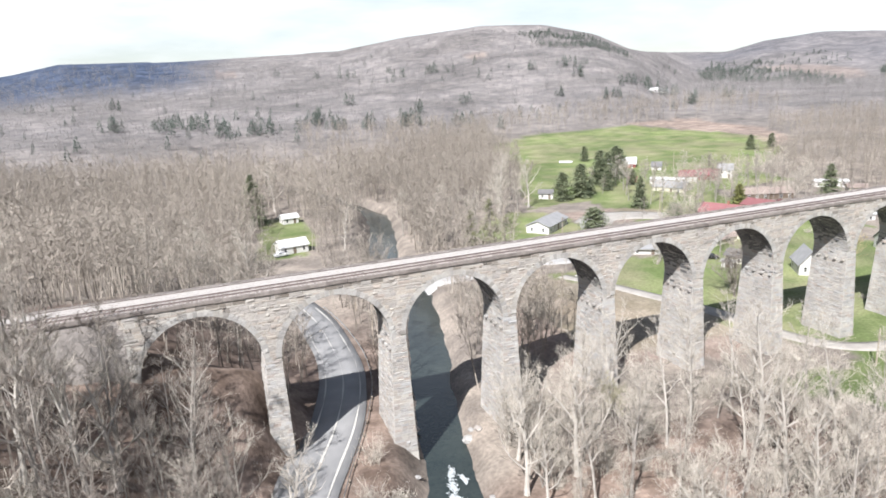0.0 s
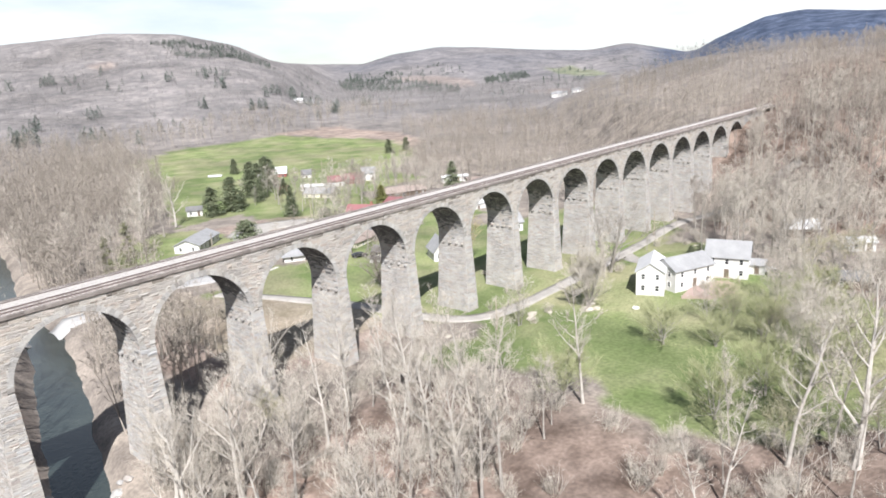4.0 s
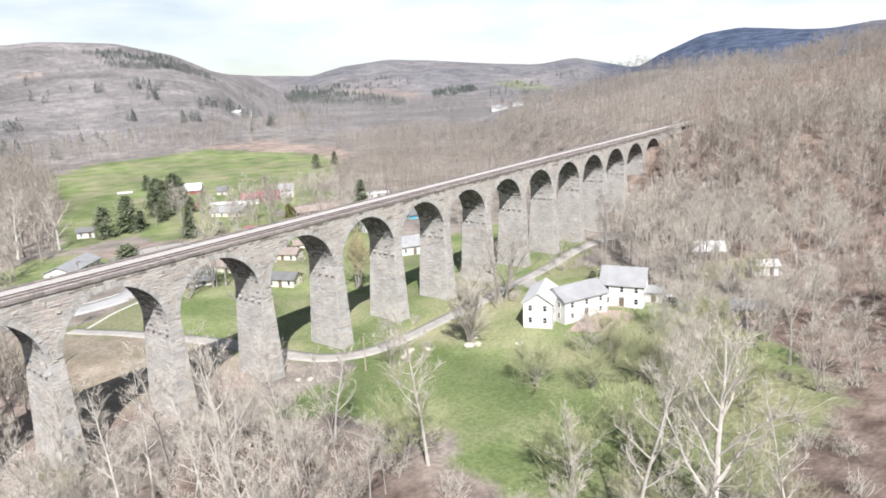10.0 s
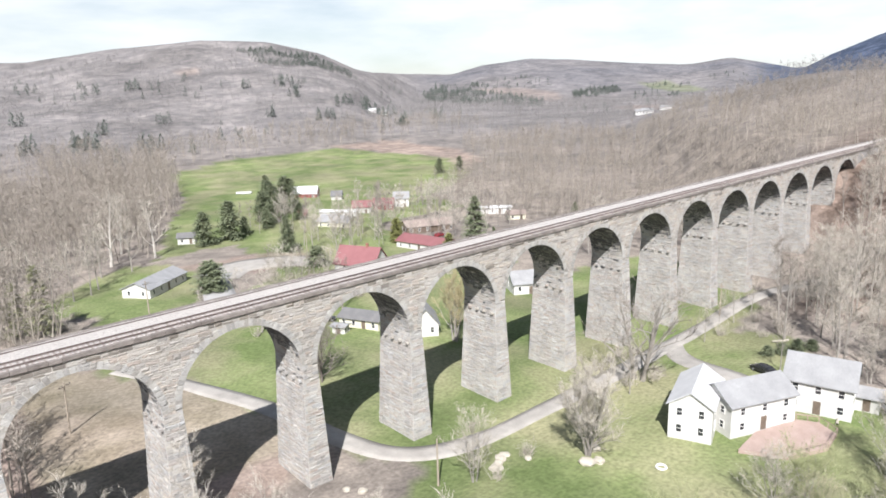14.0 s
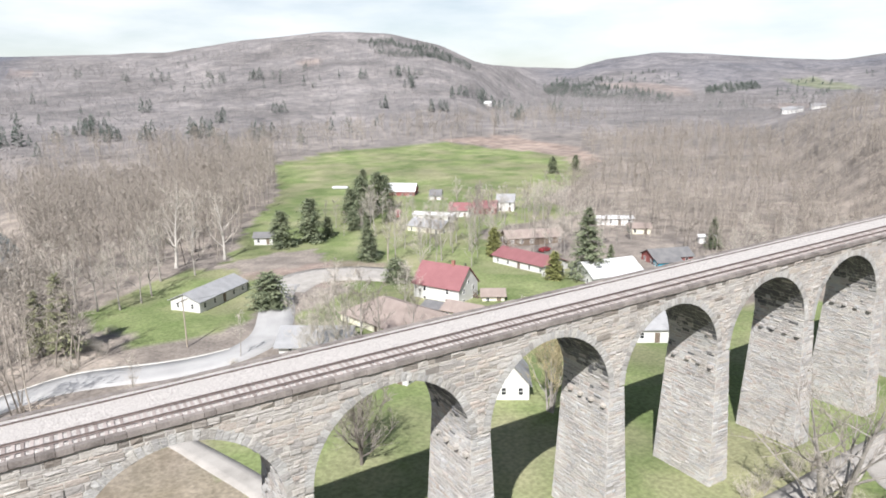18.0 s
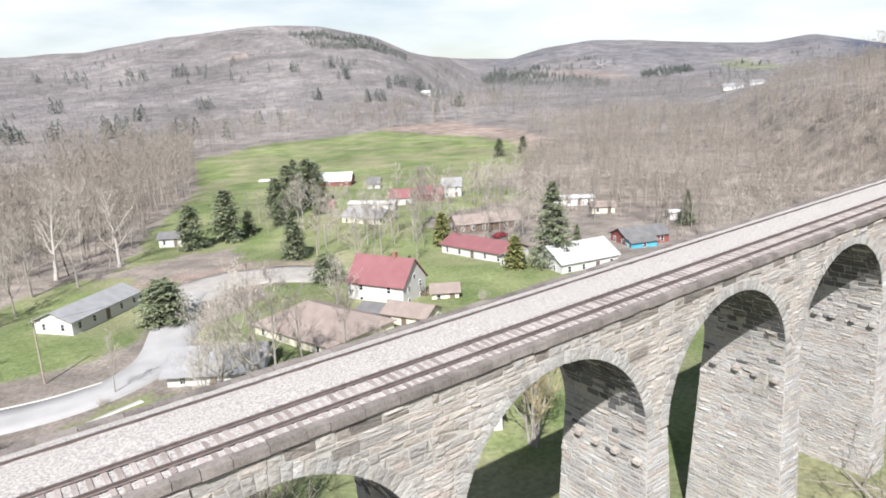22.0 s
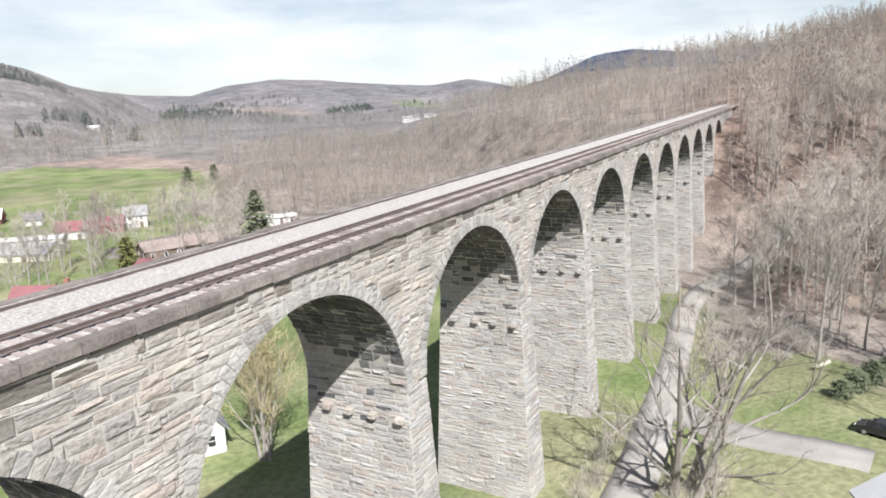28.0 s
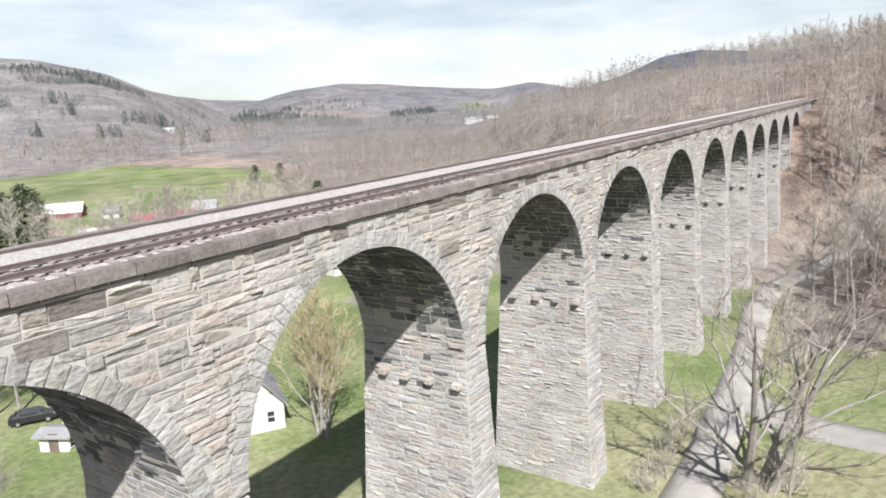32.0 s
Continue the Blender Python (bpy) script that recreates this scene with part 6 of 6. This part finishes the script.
def outdoor_stair(x, y, turn, steps, z0):
    """An open wooden stair with two strings, treads and handrails."""
    st = tagged(new("stair"), "brown wooden outdoor stair beside the red-roofed house", "stairs")
    st.matrix_basis = pose(x, y, z0, 0, 0, turn)
    n, rise, go = steps, 0.18, 0.27
    for i in range(n):
        part("tread", boxed(-0.5, 0.5, i * go, i * go + 0.29, (i + 1) * rise - 0.045, (i + 1) * rise, bevel=0.008), M_BROWNWALL, st)
    for s in (-0.55, 0.55):
        for nm, up, d in (("string", 0.0, 0.24), ("handrail", 1.0, 0.08)):
            V = [(s + a, b, b / go * rise + up + c) for b in (0.0, n * go) for a, c in ((-0.03, -d / 2), (0.03, -d / 2), (0.03, d / 2), (-0.03, d / 2))]
            put_mesh(nm, mesh_of(nm, V, [(0, 1, 5, 4), (1, 2, 6, 5), (2, 3, 7, 6), (3, 0, 4, 7), (3, 2, 1, 0), (4, 5, 6, 7)]), M_BROWNWALL, st)
        for i in range(0, n + 1, 4):
            part("post", boxed(s - 0.04, s + 0.04, i * go - 0.04, i * go + 0.04, i * rise - 0.2, i * rise + 1.0), M_BROWNWALL, st)


outdoor_stair(44.2, 78.6, 26, 12, 3.2)


plant_trees()


def joined_woods(name, spots, protos, mat, label, category):
    """One mesh of very many trees, for the woods that nobody could count."""
    rng = np.random.default_rng(3)
    VV, FF, base = [], [], 0
    for x, y, z, s, k, a in spots:
        V, F = protos[int(k) % len(protos)]
        c, n = math.cos(a), math.sin(a)
        W = np.empty_like(V)
        W[:, 0] = (V[:, 0] * c - V[:, 1] * n) * s + x
        W[:, 1] = (V[:, 0] * n + V[:, 1] * c) * s + y
        W[:, 2] = V[:, 2] * s * (0.9 + 0.2 * rng.random()) + z
        VV.append(W)
        FF.append(F + base)
        base += len(V)
    ob = put_mesh(name, fast_mesh(name, np.concatenate(VV), np.concatenate(FF)), mat)
    return tagged(ob, label, category, kind="stuff")


def wood_proto(seed, h, rad, branches, twigs, w, stem=0.12, low=0.3, up=0.0):
    """A far bare tree: a slim stem, limbs that spread into a rounded crown, and a haze of twigs that point every way."""
    G = Grower(seed)
    r = G.r
    P = G.path(Vector((0, 0, -0.5)), Vector((r.uniform(-0.12, 0.12), r.uniform(-0.12, 0.12), 1)), h * 0.9, 3, 0.09, 0.2)
    G.limb(P, [stem, stem * 0.75, stem * 0.45, 0.012], 3)
    for i in range(branches):
        g = r.uniform(low, 0.98)
        f = g * 3
        k = min(int(f), 2)
        p = P[k].lerp(P[k + 1], f - k)
        d = spread_dir(r, r.uniform(0, 6.28), r.uniform(-0.05, 0.75) + up + 0.5 * (g > 0.8))
        q = p + d * rad * r.uniform(0.55, 1.1) * (0.55 + 0.65 * math.sin(math.pi * min(g, 0.85)))
        G.twig(p, q, 0.045)
        for _ in range(twigs):
            u = p.lerp(q, r.uniform(0.3, 1.0))
            v = u + (d * 0.5 + Vector((r.uniform(-1, 1), r.uniform(-1, 1), r.uniform(-0.7, 0.95)))).normalized() * rad * r.uniform(0.18, 0.42)
            G.twig(u, v, w)
    return np.array([tuple(v) for v in G.V], np.float32), np.array(G.F, np.int32)


def pine_proto(seed, h, rad, n, w=0.9):
    """A far conifer: an uneven rounded cone of short broad sprays."""
    G = Grower(seed)
    r = G.r
    G.twig(Vector((0, 0, 0)), Vector((0, 0, h)), 0.25)
    for i in range(n):
        f = (i + r.random()) / n
        p = Vector((0, 0, h * (0.1 + 0.86 * f)))
        l = rad * (0.35 + 0.65 * math.sqrt(1 - f)) * (1 - f) ** 0.35 * r.uniform(0.7, 1.1)
        d = spread_dir(r, r.uniform(0, 6.28), r.uniform(-0.3, 0.25))
        s = d.cross(Vector((0, 0, 1))).normalized() * w * r.uniform(0.6, 1.2)
        b, tip, mid = len(G.V), p + d * l, p + d * l * r.uniform(0.35, 0.6)
        up = Vector((0, 0, w * r.uniform(0.5, 1.1)))
        G.V += [mid + s, mid - s, tip + up * 0.4, mid + up, mid - up * 0.8, tip]
        G.F += [(b, b + 1, b + 2), (b + 3, b + 4, b + 5)]
    return np.array([tuple(v) for v in G.V], np.float32), np.array(G.F, np.int32)


# open ground along the upper creek and round the small houses
CLEARINGS = [[(-114, 70), (-90, 70), (-84, 120), (-108, 122)], [(-90, 70), (-66, 70), (-56, 128), (-78, 130)]]


def build_woods():
    rng = np.random.default_rng(11)

    def scatter(n, x0, x1, y0, y1, size, test):
        x, y = rng.uniform(x0, x1, n), rng.uniform(y0, y1, n)
        ok = test(x, y)
        x, y = x[ok], y[ok]
        return np.stack([x, y, land(x, y), rng.uniform(*size, len(x)), rng.integers(0, 99, len(x)), rng.uniform(0, 6.28, len(x))], 1)

    def free(x, y, margin=0):
        f = ~((y > -4) & (y < 13) & (x > -175) & (x < 186))
        for p in LAWNS + BARE[1:2] + FAR_FIELDS + [GREEN_FIELD]:
            f &= ~inside(p, x, y)
        f &= np.abs(x - np.interp(y, CREEK_Y, CREEK_X)) > np.where(y > 110, 8.5, 7)
        for p in CLEARINGS:
            f &= ~inside(p, x, y)
        for line in ROADS:
            for (ax, ay), (bx, by) in zip(line, line[1:]):
                ux, uy = bx - ax, by - ay
                t = np.clip(((x - ax) * ux + (y - ay) * uy) / (ux * ux + uy * uy), 0, 1)
                f &= np.hypot(x - ax - t * ux, y - ay - t * uy) > 6
        for a, b, c in PLOTS:
            f &= np.hypot(x - a, y - b) > c
        # the village keeps its trees apart
        f &= ~((x > -40) & (x < 135) & (y > 13) & (y < 150) & (x - 0.15 * y < 104))
        return f

    mid = [wood_proto(100 + i, 15.5 + (i % 4) * 1.9, 4.3 + 0.3 * (i % 3), 18, 6, 0.05, 0.15, 0.34, 0.38) for i in range(9)]
    S = [
        scatter(4200, -230, 60, 60, 330, (0.75, 1.15), lambda x, y: free(x, y) & (x < 0.18 * (y - 90) + 0)),
        scatter(420, -240, -112, 10, 70, (0.7, 1.0), free),
        scatter(420, -86, -34, 90, 260, (0.75, 1.1), lambda x, y: free(x, y) & (np.abs(x - np.interp(y, CREEK_Y, CREEK_X) - 9) < 9)),
        scatter(330, -112, -56, 14, 70, (0.6, 0.9), free),
        # mostly unseen trees, added to throw shade on the west slope
        scatter(320, -215, -130, -120, -6, (0.75, 1.1), free),
        scatter(260, 20, 130, -170, -88, (0.7, 1.0), free),
        scatter(900, -40, 420, 330, 520, (0.8, 1.1), lambda x, y: free(x, y) & (y > 405)),
        scatter(500, 20, 95, 215, 420, (0.8, 1.1), lambda x, y: free(x, y) & (x < 56 + 0.3 * (y - 270))),
    ]
    # the east hillside: tall straight stems with narrow upswept crowns
    tall = [wood_proto(150 + i, 15.6 + (i % 4) * 1.2, 3.9 + 0.35 * (i % 3), 17, 6, 0.05, 0.14, 0.38, 0.34) for i in range(9)]
    E = [
        scatter(3300, 112, 420, 12, 330, (0.62, 0.9), lambda x, y: free(x, y) & ~((x < 262) & (y > 225)) & (x > 100 + 0.1 * y)),
        scatter(2100, 150, 420, -190, -4, (0.68, 0.98), free),
        scatter(130, 192, 330, -4, 13, (0.6, 0.95), lambda x, y: x > 0),
        scatter(950, 100, 215, -130, -9, (0.55, 0.95), free),
    ]
    joined_woods("hillside_woods", np.concatenate(E), tall, M_FOREST, "bare woods of tall grey stems on the leaf-strewn hillside", "woods")
    joined_woods("woods", np.concatenate(S), mid, M_FOREST, "bare grey-brown deciduous woods in early spring", "woods")
    low = [wood_proto(200 + i, 13, 5.0, 11, 3, 0.16, 0.1) for i in range(6)]
    az = lambda x, y: np.degrees(np.arctan2(x + 120, y + 90))

    def slope(x, y):
        """How far up its hill a place lies, 0 at the foot and 1 at the ridge."""
        d0, d1 = np.interp(az(x, y), NEAR_AZ, NEAR_D0), np.interp(az(x, y), NEAR_AZ, NEAR_D1)
        return (np.hypot(x + 120, y + 90) - d0) / (d1 - d0)

    far = scatter(11000, -900, 1100, 300, 1500, (0.8, 1.2), lambda x, y: free(x, y) & ((y > 430) | (x < -20) | (x > 330)) & (slope(x, y) < 0.62))
    far2 = scatter(1200, 400, 1300, -300, 400, (0.8, 1.2), lambda x, y: x > 420)
    joined_woods("far_woods", np.concatenate([far, far2]), low, M_HAZYWOOD, "hazy bare woods on the valley sides", "woods")
    pines = [pine_proto(300 + i, 14, 4.6, 44, 1.0) for i in range(4)]
    # stands of conifers on the slopes: middle, number of trees, half width of the stand
    stands = [(31, 1158, 2, 7), (93, 1101, 3, 9), (133, 1069, 4, 26), (200, 1026, 2, 8), (199, 955, 3, 11), (252, 963, 8, 16), (331, 968, 2, 10), (71, 759, 3, 6), (2, 621, 16, 20), (12, 565, 9, 10),
              (-60, 568, 14, 26), (37, 555, 5, 6), (81, 552, 8, 12), (117, 644, 4, 8), (187, 666, 5, 7), (128, 530, 5, 12), (337, 585, 9, 11)]
    stands += [(440, 677, 14, 34), (492, 717, 12, 30), (389, 517, 7, 9), (467, 546, 6, 9), (365, 828, 3, 9), (293, 630, 3, 5), (421, 800, 12, 26), (384, 735, 5, 12), (-193, 647, 9, 12), (-126, 659, 34, 60), (-94, 581, 10, 20), (-207, 881, 4, 8), (77, 554, 7, 22)]
    T = []
    for cx, cy, n, w in stands:
        x, y = rng.normal(cx, w * 0.5, n), rng.normal(cy, w * 0.5, n)
        T.append(np.stack([x, y, land(x, y), rng.uniform(0.65, 1.25, n), rng.integers(0, 99, n), rng.uniform(0, 6.28, n)], 1))
    firs_and_shade = [(492, 1147), (602, 1202), (680, 1160), (700, 1068), (672, 1010), (560, 960), (498, 1012), (489, 1110)]
    belt = [(952, 1150), (1132, 1391), (1194, 1330), (1136, 1225), (1017, 1078), (957, 833), (920, 840), (930, 960)]
    P = T + [
        scatter(420, -700, 900, 420, 1100, (0.45, 1.0), lambda x, y: (wobble(x, y, 60, 6) > 0.45) & (slope(x, y) < 0.4) & (slope(x, y) > -0.3)),
        scatter(260, -700, 900, 700, 1500, (0.4, 0.8), lambda x, y: (wobble(x, y, 120, 6) > 0.3) & (slope(x, y) < 0.55)),
        scatter(60, -300, 260, 360, 560, (0.6, 0.95), lambda x, y: free(x, y) & (wobble(x, y, 50, 6) > 0.3)),
        scatter(800, 480, 710, 950, 1210, (0.4, 0.75), lambda x, y: inside(firs_and_shade, x, y) & (wobble(x, y, 35, 2) > -0.5)),
        scatter(1500, 900, 1200, 820, 1400, (0.5, 0.9), lambda x, y: inside(belt, x, y) & free(x, y) & (wobble(x, y, 55, 4) > -0.25)),
        scatter(1700, 890, 1310, 740, 1490, (0.6, 1.0), lambda x, y: inside([(1240, 1480), (1300, 1320), (1230, 1050), (960, 800), (900, 760), (1020, 1040), (1080, 1270)], x, y) & free(x, y) & (wobble(x, y, 45, 5) > -0.35)),
        scatter(420, 1180, 1480, 880, 1030, (0.6, 0.9), lambda x, y: inside([(1267, 981), (1408, 1023), (1480, 1000), (1393, 925), (1254, 894), (1186, 910)], x, y)),
        scatter(900, 700, 1900, 700, 1500, (0.5, 0.9), lambda x, y: (wobble(x, y, 160, 9) > 0.35) & (slope(x, y) < 0.5)),
    ]
    joined_woods("far_conifers", np.concatenate(P), pines, M_HAZYNEEDLE, "scattered dark conifers on the hillsides", "woods")


build_woods()


# ---- the stones of the viaduct, last ----
def lay_all():
    rng = random.Random(17)

    def split(blocks):
        """The courses under the coping are stained dark in places."""
        dark, light = [], []
        for b in blocks:
            under = deck(b[0][0]) - 0.3 - max(p[2] for p in b)
            (dark if rng.random() < (0.92 if under < 0.25 else 0.45 if under < 0.6 else 0.12 if under < 1.2 else 0.02) else light).append(b)
        return dark, light

    for k in range(FIRST, LAST + 1):
        lay(RING[k], k in (7, 8, 9), "ring_stone", M_RING, viaduct)
        dark, light = split(WALL[k])
        if k == 8:
            near = [b for b in light if b[0][0] < 3]
            lay(near[:150], True, "stone", M_WALLSTONE, viaduct, 1.25)
            light = near[150:] + [b for b in light if b[0][0] >= 3]
        lay(light, False, "wall_stone", M_WALLSTONE, viaduct, 1.25)
        lay(dark, False, "wall_stone", M_STAINED, viaduct, 1.25)
        # darker stones under the crown, thinning out towards the springing
        darker, paler = [], []
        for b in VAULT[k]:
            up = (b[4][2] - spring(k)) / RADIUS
            (darker if rng.random() < 3.2 * up - 0.35 else paler).append(b)
        lay(darker, False, "vault_stone", M_DARKSTONE, viaduct)
        lay(paler, False, "vault_stone", M_STONE, viaduct)
        face = FACE[k]
        top = 28.48 + GRADE * (arch_x(k) + SPAN / 2) - RADIUS
        streaked = [b for b in face if b[0][1] > 0.1 and top - b[0][2] < 2.6 and rng.random() < 0.16 - 0.06 * (top - b[0][2])]
        chosen = {id(b) for b in streaked}
        face = [b for b in face if id(b) not in chosen]
        lay(streaked, False, "pier_stone", M_DARKSTONE, viaduct)
        if k == 8:
            near = [b for b in face if b[0][2] > 13 and b[0][1] < 6]
            lay(near[-150:], True, "stone", M_STONE, viaduct)
            face = [b for b in face if not (b[0][2] > 13 and b[0][1] < 6)] + near[:-150]
        lay(face, False, "pier_stone", M_STONE, viaduct)


lay_all()
